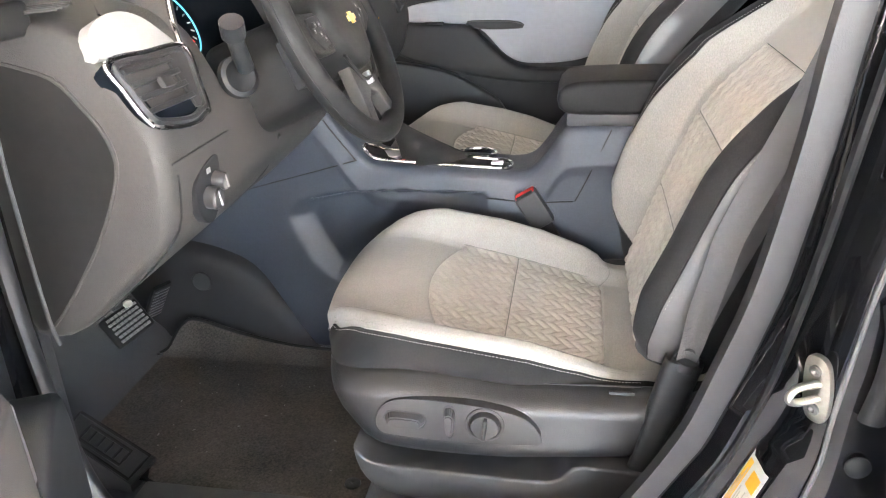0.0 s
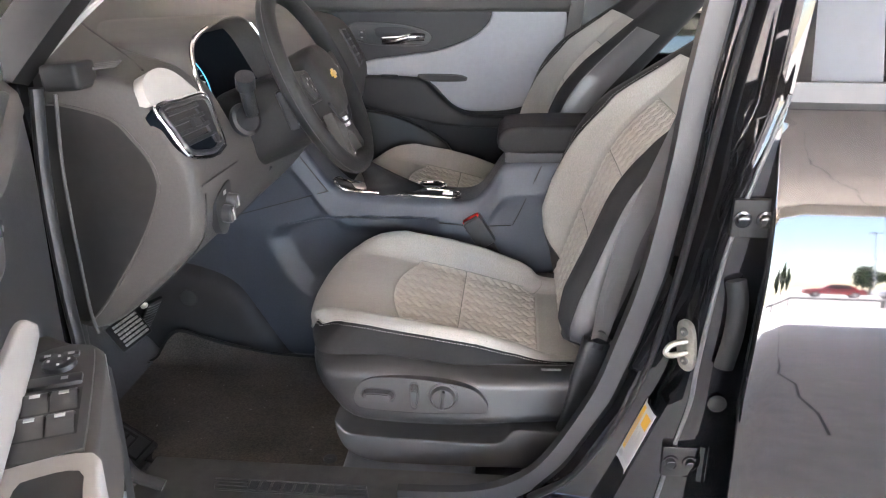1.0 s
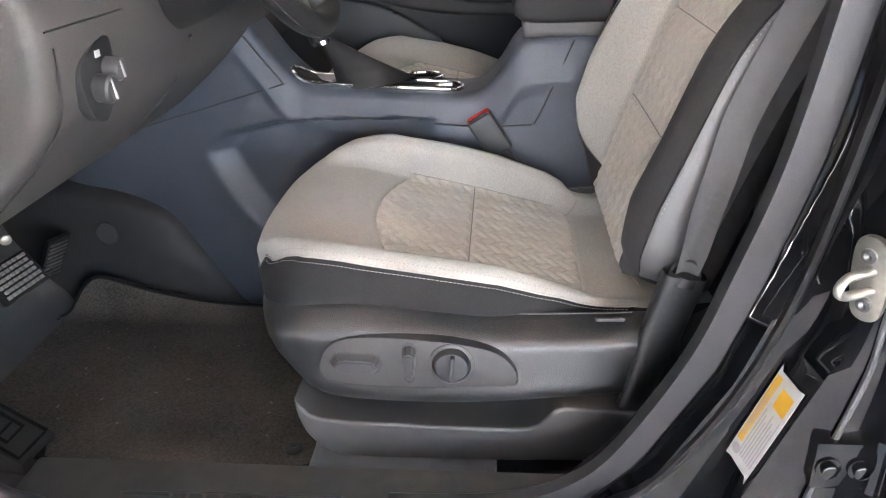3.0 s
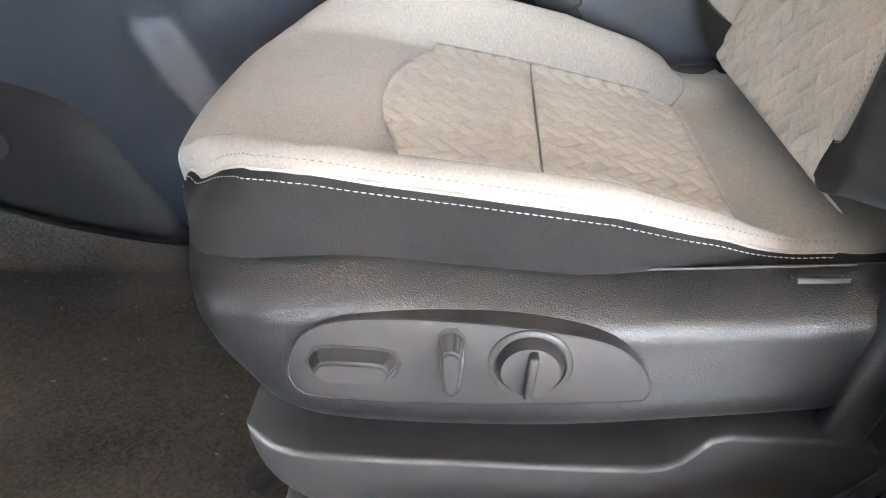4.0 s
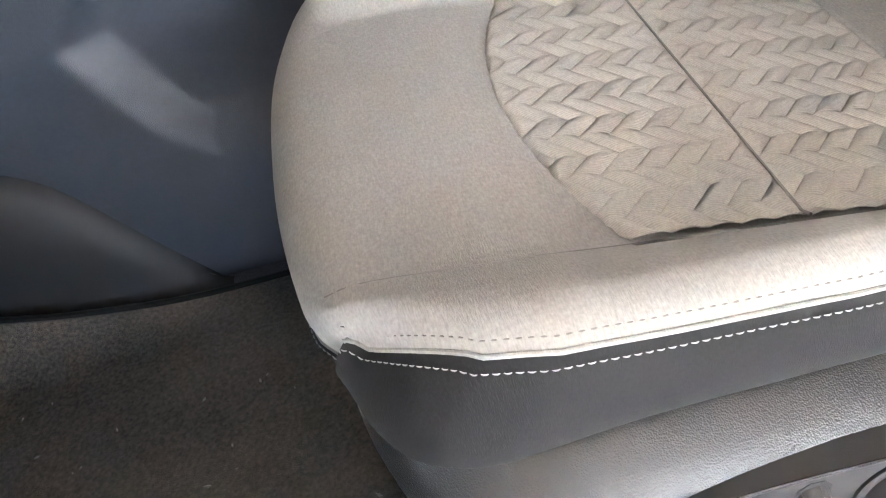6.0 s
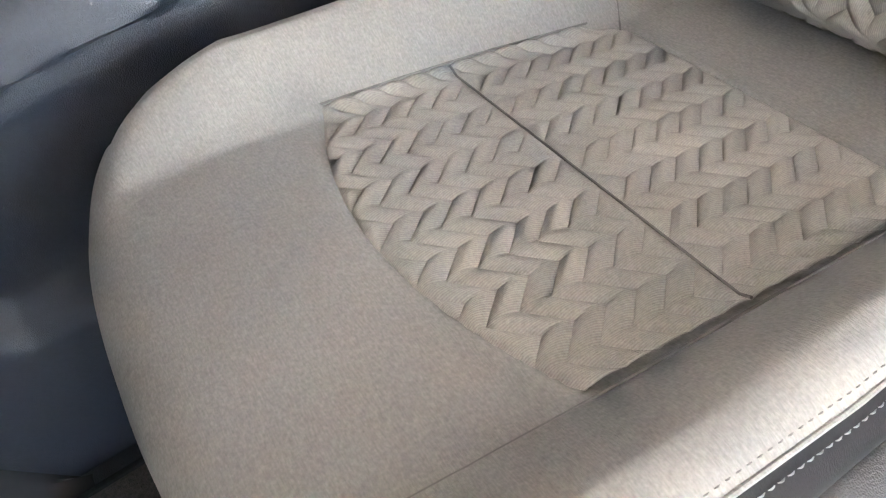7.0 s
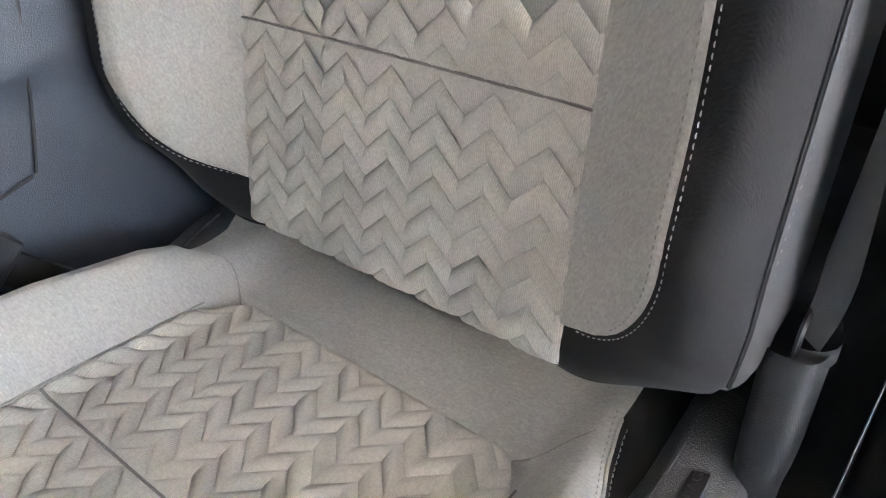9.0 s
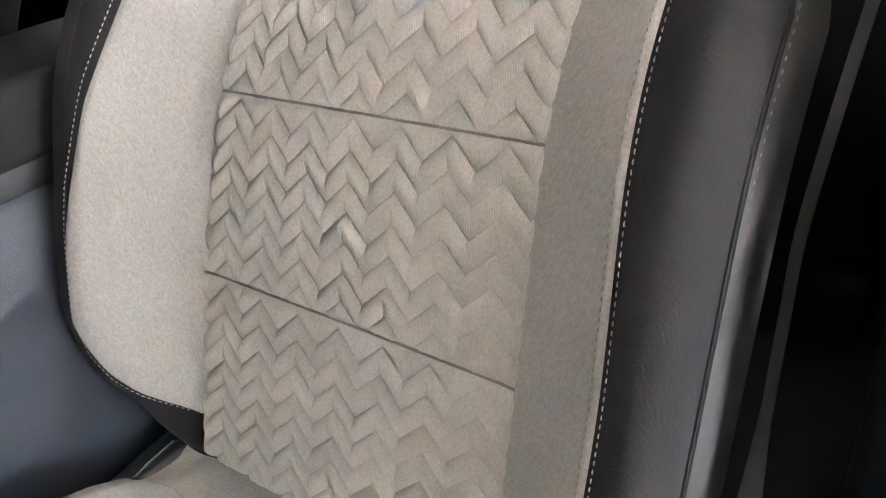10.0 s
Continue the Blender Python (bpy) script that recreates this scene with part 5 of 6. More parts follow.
part("hook", lathe([(0.016, 0), (0.015, 0.004), (0.006, 0.006), (0.0001, 0.003)], (0.0, 0.36, 0.4145), (0, 0, 1), 20), "shell_fine", mat_ob)
part("heel_pad", plate([(-0.44, 0.315), (-0.40, 0.315), (-0.425, 0.375), (-0.47, 0.375)], "z", 0.414, 0.417, 0.001), "rubber", mat_ob)
# foot rest beside the sill
rest = thing("foot_rest", (-0.48, 0.33, 0.41), "worn black rubber foot rest beside the sill", "foot rest")
ca, cb, cc, cd = (np.array(q) for q in ((-0.412, 0.372, 0.424), (-0.420, 0.290, 0.424), (-0.560, 0.300, 0.525), (-0.565, 0.378, 0.525)))


def rest_at(u, w, up=0.0):
    return (1 - u) * ((1 - w) * cb + w * ca) + u * ((1 - w) * cc + w * cd) + np.array([0.58, 0, 0.81]) * up


base = [[tuple(rest_at(u, w) if k == 0 else rest_at(u, w) * (1, 1, 0) + (0, 0, 0.40)) for k in (0, 1)] for u, w in ((0, 0), (0, 1), (1, 1), (1, 0), (0, 0))]
part("ramp", join(grid([[tuple(rest_at(u, w)) for w in np.linspace(0, 1, 6)] for u in np.linspace(0, 1, 8)]), grid(base)), "shell_fine", rest, "", 30)
for m in (0.06, 0.24):
    ring_pts = [rest_at(u, w, 0.002) for u, w in ((m, m), (m, 0.5), (m, 1 - m), (0.5, 1 - m), (1 - m, 1 - m), (1 - m, 0.5), (1 - m, m), (0.5, m))]
    part("rim", tube(ring_pts, 0.0035, 6, (0, 0, 1), closed=True), "rubber", rest)
for k in range(4):
    part("rib", tube([rest_at(0.34 + 0.11 * k, 0.32, 0.002), rest_at(0.34 + 0.11 * k, 0.68, 0.002)], 0.003, 6), "rubber", rest)
rng = random.Random(11)
v, f = [], []
for k in range(34):
    x, y, r, a0 = rng.uniform(-0.50, 0.06), rng.uniform(0.32, 0.72), rng.uniform(0.0012, 0.0034), rng.uniform(0, 6.28)
    n = len(v)
    v += [(x + r * w * math.cos(a0 + d), y + r * w * math.sin(a0 + d), 0.4148 + h) for d, w, h in ((0, 1.6, 0.0), (1.9, 0.7, 0.0), (3.3, 1.5, 0.0004), (4.9, 0.6, 0.0), (1.0, 0.2, 0.0016))]
    f += [(n, n + 1, n + 4), (n + 1, n + 2, n + 4), (n + 2, n + 3, n + 4), (n + 3, n, n + 4)]
part("crumbs", (v, f), "dark_thread", None, "dry crumbs and grit scattered over the mat", 0, category="debris", kind="stuff")
brake = thing("brake_pedal", (-0.60, 0.60, 0.60), "brake pedal with a ribbed rubber pad", "pedal")
PM = Matrix.Translation((-0.548, 0.566, 0.612)) @ pose(0, 0, 0, 0, -37, -8)
part("pad", moved(box((-0.008, -0.055, -0.036), (0.006, 0.060, 0.036), 0.007, 3), PM), "rubber", brake, "ribbed black rubber pad")
for i in range(8):
    for j in range(6):
        part("rib", moved(box((0.004, -0.046 + 0.012 * i + 0.003 * (j % 2), -0.029 + 0.0105 * j), (0.0095, -0.037 + 0.012 * i + 0.003 * (j % 2), -0.0225 + 0.0105 * j), 0.001, 1), PM), "pedal", brake)
part("arm", tube(curve([(-0.585, 0.59, 0.60), (-0.64, 0.60, 0.66), (-0.66, 0.62, 0.80)], 10), 0.010, 8), "metal", brake)
gas = thing("accelerator_pedal", (-0.62, 0.72, 0.50), "black ribbed accelerator pedal", "pedal")
GM = Matrix.Translation((-0.605, 0.785, 0.555)) @ pose(0, 0, 0, 0, 34, -25)
part("pad", moved(box((-0.006, -0.026, -0.075), (0.005, 0.026, 0.055), 0.005, 2), GM), "rubber", gas)
for k in range(9):
    part("rib", moved(box((0.004, -0.021, -0.066 + 0.013 * k), (0.0075, 0.021, -0.060 + 0.013 * k), 0.001, 1), GM), "switch", gas)
screw = part("column_bolt", lathe([(0.008, 0), (0.008, 0.004), (0.005, 0.006), (0.0001, 0.006)], (-0.372, 0.335, 0.798), (0.6, -0.6, -0.3), 12), "zinc", dash, "bright bolt head under the dash")
part("kick_panel", box((-0.82, 0.14, 0.40), (-0.40, 0.175, 0.86), 0.01), "shell_fine", body)

# sill plate's raised emblem bars
for k in range(3):
    z0 = 0.4965
    y = 0.163 - 0.011 * k
    for x0, x1 in ((-0.183, -0.118), (0.058, 0.122)):
        part("emblem_bar", box((x0 + 0.004 * k, y - 0.0035, z0 - 0.002), (x1 + 0.004 * k, y + 0.0035, z0 + 0.0012), 0.0008, 1), "shell_fine", body)
for k in range(7):
    x = -0.112 + 0.0235 * k
    part("emblem_bar", box((x, 0.139, z0 - 0.002), (x + 0.0185, 0.166, z0 + 0.0014), 0.001, 1), "shell_fine", body)
part("emblem_frame", tube([(-0.188, 0.170, z0), (0.122, 0.170, z0), (0.134, 0.1345, z0), (-0.176, 0.1345, z0)], 0.0014, 5, closed=True), "shell_fine", body)

# ---- far door ----
far_door = thing("passenger_door", (0.2, 1.75, 0.5), "closed passenger door with pale grey and black trim", "car door")
part("trim_panel", box((-0.70, 1.75, 0.40), (0.72, 1.80, 1.35), 0.02), "black", far_door)
part("belt_pad", box((-0.75, 1.715, 1.30), (0.74, 1.80, 1.372), 0.018, 3), "dash", far_door)
trim = curve([(-0.205, 1.085), (-0.14, 1.128), (0.0, 1.150), (0.13, 1.172), (0.24, 1.215), (0.30, 1.27), (0.325, 1.315), (0.55, 1.320), (0.545, 1.15), (0.50, 1.02), (0.40, 0.965), (0.25, 0.952), (0.17, 0.975),
              (0.08, 1.06), (-0.02, 1.075)], 80, True)
part("pale_insert", plate(trim, "y", 1.727, 1.76, 0.010, 3), "grey_trim", far_door, "pale grey trim insert")
arm = curve([(-0.215, 1.072), (-0.10, 1.076), (0.05, 1.070), (0.10, 1.03), (0.18, 0.965), (0.26, 0.940), (0.42, 0.945), (0.52, 0.985), (0.55, 0.94), (0.40, 0.90), (0.15, 0.905), (-0.10, 0.955), (-0.20, 1.00)], 70, True)
part("armrest", plate(arm, "y", 1.690, 1.755, 0.014, 3), "black", far_door, "dark armrest")
recess = curve([(-0.20, 1.255), (-0.13, 1.262), (0.0, 1.253), (0.085, 1.225), (0.075, 1.190), (-0.02, 1.183), (-0.14, 1.190), (-0.205, 1.215)], 50, True)
rc = part("handle_recess", plate(recess, "y", 1.742, 1.755, 0.004), "shell_fine", far_door, "dark handle recess")
part("recess_rim", tube([(x, 1.742, z) for x, z in recess], 0.0028, 6, (0, 1, 0), closed=True), "panel", rc)
part("handle_cup", plate(curve([(-0.105, 1.245), (0.0, 1.243), (0.045, 1.225), (0.02, 1.20), (-0.08, 1.20), (-0.11, 1.22)], 30, True), "y", 1.739, 1.75, 0.002), "black", rc)
part("door_handle", sweep(curve([(-0.085, 1.735, 1.200), (-0.02, 1.722, 1.205), (0.03, 1.722, 1.215), (0.065, 1.735, 1.212)], 20), ring(0.009, 10, 0.014), (0, 0, 1)), "chrome", rc, "chrome door handle")
for k in range(2):
    part("lock_button", box((-0.175, 1.737, 1.222 - 0.018 * k), (-0.145, 1.745, 1.236 - 0.018 * k), 0.002), "switch", rc)
    part("lock_mark", box((-0.164, 1.7362, 1.227 - 0.018 * k), (-0.156, 1.7375, 1.231 - 0.018 * k), 0), "mark", rc)
pull = curve([(0.045, 1.082), (0.19, 1.082), (0.215, 1.064), (0.08, 1.062)], 30, True)
part("pull_slot", plate(pull, "y", 1.722, 1.74, 0.003), "black", far_door, "dark pull slot")
part("pull_rim", tube([(x, 1.722, z) for x, z in pull], 0.0025, 6, (0, 1, 0), closed=True), "panel", far_door)
part("window_switch", box((-0.09, 1.700, 1.074), (-0.03, 1.725, 1.082), 0.003), "black", far_door)
pocket = curve([(-0.30, 0.96), (-0.05, 0.93), (0.10, 0.86), (0.17, 0.79), (0.20, 0.60), (-0.55, 0.60), (-0.55, 0.93)], 50, True)
part("map_pocket", plate(pocket, "y", 1.722, 1.76, 0.010, 3), "shell_fine", far_door)
part("pocket_badge", tube([(0.02 + 0.012 * math.cos(a), 1.7205, 0.905 + 0.006 * math.sin(a)) for a in np.linspace(0, 2 * math.pi, 14, endpoint=False)], 0.0015, 5, (0, 1, 0), closed=True), "panel", far_door)
part("far_pillar", box((0.60, 1.66, 0.40), (0.78, 1.80, 1.66), 0.02), "shell_fine", body)
part("far_seal", tube([(0.585, 1.735, 0.5), (0.588, 1.735, 0.9), (0.605, 1.72, 1.36), (0.64, 1.68, 1.64)], 0.012, 8, (0, 1, 0)), "rubber", body)
fb = np.array([(0.63, 1.655, 1.60), (0.585, 1.66, 1.25), (0.555, 1.67, 0.98), (0.53, 1.69, 0.70)])
far_belt = part("passenger_seat_belt", strip(curve(fb, 20), 0.047, 0.0015, (0, 1, 0.2)), "belt", None, "black seat belt hanging at the far pillar", 40, category="seat belt")
rear_far = thing("rear_seat", (1.45, 0.98, 0.45), "dark cloth rear bench seat behind the front seats", "seat")
part("seat_base", box((1.30, 0.30, 0.45), (1.60, 1.66, 0.60), 0.03, 3), "dark_cloth", rear_far)
for lo_y, hi_y in ((0.30, 0.855), (0.858, 1.66)):
    part("backrest", box((1.30, lo_y, 0.601), (1.60, hi_y, 1.12), 0.04, 4), "dark_cloth", rear_far)

# ---- open front door ----
DOOR = Matrix.Translation((-0.33, 0.05, 0.0)) @ pose(0, 0, 0, 0, 0, -64.5)
front_door = thing("front_door", (-0.33, 0.05, 0.42), "open front door with a black panel and window switches", "car door")


def door_part(name, geo, material, parent=None, label="", smooth=40):
    return part(name, moved(geo, DOOR), material, parent or front_door, label, smooth)


door_out = curve([(0.012, 1.285), (0.012, 0.90), (0.03, 0.55), (0.10, 0.46), (0.30, 0.44), (0.9, 0.44), (1.08, 0.55), (1.10, 0.9), (1.10, 1.27), (0.6, 1.275)], 80, True)
trim_panel = door_part("trim_panel", plate(door_out, "y", -0.075, -0.030, 0.010, 3), "shell_fine", None, "black door trim panel")
door_part("shell", plate([(a, b) for a, b in door_out], "y", -0.17, -0.077, 0.01), "paint", None, "glossy black door shell")
rows = []
for x in np.linspace(0.03, 1.08, 30):
    z = 1.315 - 0.045 * smooth01(x / 0.25)
    rows.append([(x, -0.13, z - 0.02), (x, -0.12, z), (x, -0.08, z + 0.004), (x, -0.040, z), (x, -0.024, z - 0.018), (x, -0.020, z - 0.045), (x, -0.030, z - 0.07)])
door_part("belt_pad", grid(rows), "dash", None, "padded upper edge", 60)
sail = [(-0.02, 1.28), (-0.005, 1.43), (0.05, 1.50), (0.16, 1.315), (0.16, 1.29)]
door_part("mirror_sail", plate([(a, b) for a, b in sail], "y", -0.09, -0.045, 0.008, 3), "shell_fine", None, "black mirror mount cover")
LOW = Matrix.Translation((0, 0, -0.045))


def arm_part(name, geo, material, parent=None, label="", smooth=40):
    """A part of the armrest, which stands a little lower on the panel."""
    return door_part(name, moved(geo, LOW), material, parent, label, smooth)


arm = curve([(0.268, 0.020), (0.285, 0.052), (0.33, 0.062), (0.45, 0.062), (0.60, 0.064), (0.80, 0.066), (0.82, 0.03), (0.80, -0.04), (0.26, -0.04)], 50, True)
armrest = arm_part("armrest", plate([(a, b) for a, b in arm], "z", 0.86, 1.036, 0.012, 3), "dash", None, "dark armrest")
bez = curve([(0.285, 0.020), (0.300, 0.042), (0.33, 0.050), (0.53, 0.050), (0.545, 0.040), (0.535, -0.032), (0.36, -0.034), (0.30, -0.020)], 50, True)
bezel = arm_part("switch_bezel", plate(bez, "z", 1.03, 1.0415, 0.003), "panel", armrest, "satin switch bezel")
dialx, dialy = 0.345, 0.010
dial = arm_part("mirror_dial", lathe([(0.021, 0), (0.020, 0.006), (0.016, 0.0085), (0.0001, 0.0075)], (dialx, dialy, 1.0415), (0, 0, 1), 28), "shell_fine", bezel, "round mirror adjuster")
for a in range(4):
    arm_part("arrow", box((dialx + 0.012 * math.cos(a * 1.571) - 0.002, dialy + 0.012 * math.sin(a * 1.571) - 0.0015, 1.0495), (dialx + 0.012 * math.cos(a * 1.571) + 0.002, dialy + 0.012 * math.sin(a * 1.571) + 0.0015, 1.0508), 0), "mark", dial, "", 0)
for dy in (-0.006, 0.022):
    arm_part("mirror_button", box((0.312, dy - 0.010, 1.040), (0.326, dy + 0.010, 1.045), 0.002), "switch", bezel)
    arm_part("mark", box((0.316, dy - 0.004, 1.0448), (0.322, dy + 0.004, 1.0454), 0), "mark", bezel, "", 0)
arm_part("lock_bar", box((0.378, -0.022, 1.039), (0.402, 0.040, 1.047), 0.003), "switch", bezel)
arm_part("mark", box((0.386, 0.016, 1.0468), (0.393, 0.024, 1.0475), 0), "mark", bezel, "", 0)
for i in range(2):
    for j in range(2):
        x, y = 0.418 + 0.052 * i, -0.022 + 0.031 * j
        rows = []
        for q, h in ((0, 0.0), (0.15, 0.009), (0.35, 0.011), (0.7, 0.006), (1, 0.0015)):
            rows.append([(x + 0.040 * q, y + d, 1.0405 + (h if 0.001 < d < 0.028 else h * 0.8)) for d in (0, 0.0012, 0.015, 0.0278, 0.029)])
        sw = arm_part("window_switch", grid(rows), "switch", bezel, "rocker window switch")
        arm_part("mark", box((x + 0.012, y + 0.009, 1.0505), (x + 0.018, y + 0.020, 1.0518), 0), "mark", sw, "", 0)
    arm_part("switch_well", box((0.409 + 0.052 * i, -0.024, 1.038), (0.461 + 0.052 * i, 0.041, 1.0418), 0.001), "black", bezel)
cupo = curve([(0.553, 0.060), (0.60, 0.068), (0.80, 0.070), (0.80, -0.038), (0.58, -0.036), (0.55, 0.0)], 40, True)
cup = arm_part("grab_cup", plate(cupo, "z", 0.98, 1.041, 0.006, 3), "beige_trim", armrest, "pale grab cup surround")
cupi = [(0.60 + (a - 0.60) * 0.72 + 0.02, 0.03 + (b - 0.03) * 0.62) for a, b in cupo]
arm_part("cup_well", plate(cupi, "z", 1.0, 1.0425, 0.001), "black", cup)
ins = curve([(0.26, 1.048), (0.29, 1.085), (0.345, 1.108), (0.42, 1.115), (0.80, 1.13), (0.82, 1.06), (0.5, 1.045)], 40, True)
arm_part("pale_insert", plate(ins, "y", -0.04, -0.020, 0.005, 3), "beige_trim", None, "pale trim insert")
hb = curve([(0.325, 1.225), (0.345, 1.245), (0.60, 1.25), (0.61, 1.15), (0.40, 1.135), (0.335, 1.15)], 40, True)
handle = door_part("handle_bezel", plate(hb, "y", -0.04, -0.024, 0.003), "satin", None, "grey handle bezel")
for k in range(2):
    door_part("lock_button", box((0.335, -0.026, 1.175 + 0.024 * k), (0.350, -0.020, 1.194 + 0.024 * k), 0.002), "black", handle)
    door_part("mark", box((0.340, -0.0202, 1.181 + 0.024 * k), (0.345, -0.0194, 1.188 + 0.024 * k), 0), "mark", handle, "", 0)
# lower edge of the trim, its strip and speaker grille
door_part("edge_strip", sweep(curve([(0.30, 0.050, 0.98), (0.285, 0.046, 0.86), (0.29, 0.042, 0.72), (0.33, 0.040, 0.58)], 24), ring(0.006, 8, 0.010), (0, 1, 0)), "satin", None, "grey trim strip")
spk = curve([(0.13, 0.86), (0.20, 0.90), (0.25, 0.86), (0.27, 0.70), (0.26, 0.56), (0.18, 0.54), (0.14, 0.66)], 40, True)
door_part("speaker_grille", plate(spk, "y", -0.034, -0.018, 0.005, 3), "seal", None, "grey speaker grille")
bin_o = curve([(0.05, 0.80), (0.10, 0.86), (0.25, 0.80), (0.45, 0.72), (0.95, 0.70), (1.0, 0.55), (0.9, 0.49), (0.15, 0.49), (0.06, 0.58)], 50, True)
door_part("map_pocket", plate(bin_o, "y", -0.034, 0.040, 0.015, 3), "shell_fine", None, "moulded map pocket")

# front pillar trim, seals and gap
part("front_pillar", sweep(curve([(-0.45, 0.12, 1.285), (-0.37, 0.125, 1.372), (-0.29, 0.135, 1.457), (-0.18, 0.15, 1.567), (-0.05, 0.17, 1.66)], 30), [(-0.03, -0.03), (-0.038, 0.01), (-0.01, 0.035), (0.03, 0.03), (0.04, -0.02)], (0, 1, 0)),
     "rubber", body, "dark windscreen pillar trim")
part("pillar_edge", tube(curve([(-0.385, 0.160, 1.325), (-0.358, 0.162, 1.349), (-0.317, 0.165, 1.385), (-0.257, 0.170, 1.433), (-0.12, 0.185, 1.54)], 24), 0.0065, 8, (0, 1, 0)), "beige_trim", body, "pale pillar edge")
part("pillar_foot", moved(box((-0.034, -0.03, -0.022), (0.030, 0.035, 0.022), 0.010, 3), pose(-0.328, 0.135, 1.302, 0, -4, 0)), "rubber", body, "black pillar base cover")
part("hinge_pillar", box((-0.47, 0.06, 0.30), (-0.398, 0.15, 1.30), 0.01), "jamb", body, "glossy black hinge pillar")
part("front_seal", sweep(curve([(-0.376, 0.115, 1.285), (-0.390, 0.112, 1.12), (-0.388, 0.110, 0.90), (-0.372, 0.112, 0.70), (-0.335, 0.115, 0.55), (-0.27, 0.118, 0.512)], 40), ring(0.010, 10, 0.014), (0, 1, 0)), "seal", body, "grey rubber door seal")
part("gap_strip", sweep(curve([(-0.362, 0.142, 1.27), (-0.374, 0.142, 1.12), (-0.371, 0.142, 0.89), (-0.362, 0.142, 0.83)], 20), ring(0.0032, 8), (0, 1, 0)), "mould", body)

# ---- door pillar fittings ----
SN = Vector((-0.55, -0.80, 0.10)).normalized()
striker = thing("door_striker", (0.69, 0.055, 0.90), "zinc door striker bolted to the pillar", "striker")
SMX = Matrix.Translation((0.680, 0.060, 0.897)) @ pose(0, 0, 0, 0, -6, 0) @ Matrix([(0.60, -0.80, 0, 0), (-0.80, -0.60, 0, 0), (0, 0, 1, 0), (0, 0, 0, 1)])
plate_o = curve([(-0.012, -0.040), (0.012, -0.040), (0.019, 0.0), (0.012, 0.040), (-0.012, 0.040), (-0.017, 0.0)], 40, True)
sp = part("striker_plate", moved(plate(plate_o, "y", -0.002, 0.006, 0.0012), SMX), "zinc", striker)
for z in (-0.026, 0.026):
    part("bolt", moved(lathe([(0.0075, 0.005), (0.0075, 0.009), (0.004, 0.010), (0.0001, 0.0075)], (0, 0, z), (0, 1, 0), 12), SMX), "metal", sp)
part("loop", moved(tube(curve([(0.004, 0.004, 0.010), (-0.004, 0.028, 0.010), (-0.006, 0.040, 0.004), (-0.006, 0.040, -0.004), (-0.004, 0.028, -0.010), (0.004, 0.004, -0.010)], 30), 0.0048, 10, (1, 0, 0)), SMX), "zinc", striker)
# placard
ux = Vector((0.021, 0.001, 0.055)).normalized()
un = Vector((-0.985, -0.17, 0.0))
un = (un - ux * un.dot(ux)).normalized()
uy = un.cross(ux)
TM = Matrix.Translation((0.619, 0.085, 0.703)) @ Matrix([(ux[i], uy[i], un[i], 0) for i in range(3)] + [(0, 0, 0, 1)]) @ Matrix.Diagonal((0.81, 1.92, 1, 1))
placard = thing("tyre_placard", (0.628, 0.072, 0.65), "white and yellow printed placard stuck to the pillar", "label")
paper = part("paper", moved(plate(curve([(-0.070, -0.024), (0.070, -0.024), (0.073, -0.02), (0.073, 0.02), (0.070, 0.024), (-0.070, 0.024), (-0.073, 0.02), (-0.073, -0.02)], 40, True), "z", 0, 0.0006, 0), TM @ Matrix.Diagonal((1.0, 0.52, 1, 1))), "white", placard, "", 0)
part("yellow_band", moved(box((-0.045, 0.012, 0.0006), (0.066, 0.022, 0.0009), 0), TM @ Matrix.Diagonal((1.0, 0.52, 1, 1))), "yellow", paper, "", 0)
part("yellow_box", moved(box((0.028, -0.018, 0.0006), (0.058, 0.004, 0.0009), 0), TM @ Matrix.Diagonal((1.0, 0.52, 1, 1))), "yellow", paper, "", 0)
part("round_mark", moved(lathe([(0.0075, 0), (0.0075, 0.0009), (0.0001, 0.0009)], (-0.058, 0.014, 0), (0, 0, 1), 20), TM @ Matrix.Diagonal((1.0, 0.52, 1, 1))), "ink", paper, "", 0)
for k in range(7):
    part("print_line", moved(box((-0.060, 0.007 - 0.0045 * k, 0.0006), (0.020 - 0.008 * (k % 3), 0.0088 - 0.0045 * k, 0.0009), 0), TM @ Matrix.Diagonal((1.0, 0.52, 1, 1))), "ink", paper, "", 0)
for k in range(2):
    part("print_line", moved(box((-0.035, 0.0145 + 0.0035 * k, 0.0009), (0.05 - 0.02 * k, 0.0160 + 0.0035 * k, 0.0011), 0), TM @ Matrix.Diagonal((1.0, 0.52, 1, 1))), "ink", paper, "", 0)
# rear door hinges and bolts
for hx, hz in ((0.760, 1.12), (0.700, 0.69)):
    # same painted hinge twice; the upper one takes matt black to leave out reflections
    hinge = part("hinge", join(box((hx - 0.045, 0.034, hz - 0.030), (hx + 0.025, 0.048, hz + 0.030), 0.006), tube([(hx + 0.022, 0.040, hz - 0.034), (hx + 0.022, 0.040, hz + 0.034)], 0.010, 12, (0, 1, 0))), "rubber" if hz > 1 else "jamb", rear_door, "black painted hinge with two bolts")
    for dx in (-0.030, 0.002):
        b = part("bolt", lathe([(0.013, 0), (0.013, 0.003), (0.0085, 0.0035), (0.0085, 0.009), (0.007, 0.010), (0.0001, 0.010)], (hx + dx, 0.034, hz), (0, -1, 0), 14), "jamb", hinge)
part("pillar_slot", moved(box((-0.012, -0.006, -0.008), (0.012, 0.006, 0.008), 0.002), pose(0.662, 0.125, 0.915, 0, 0, 30)), "rubber", body, "black rubber bump stop")
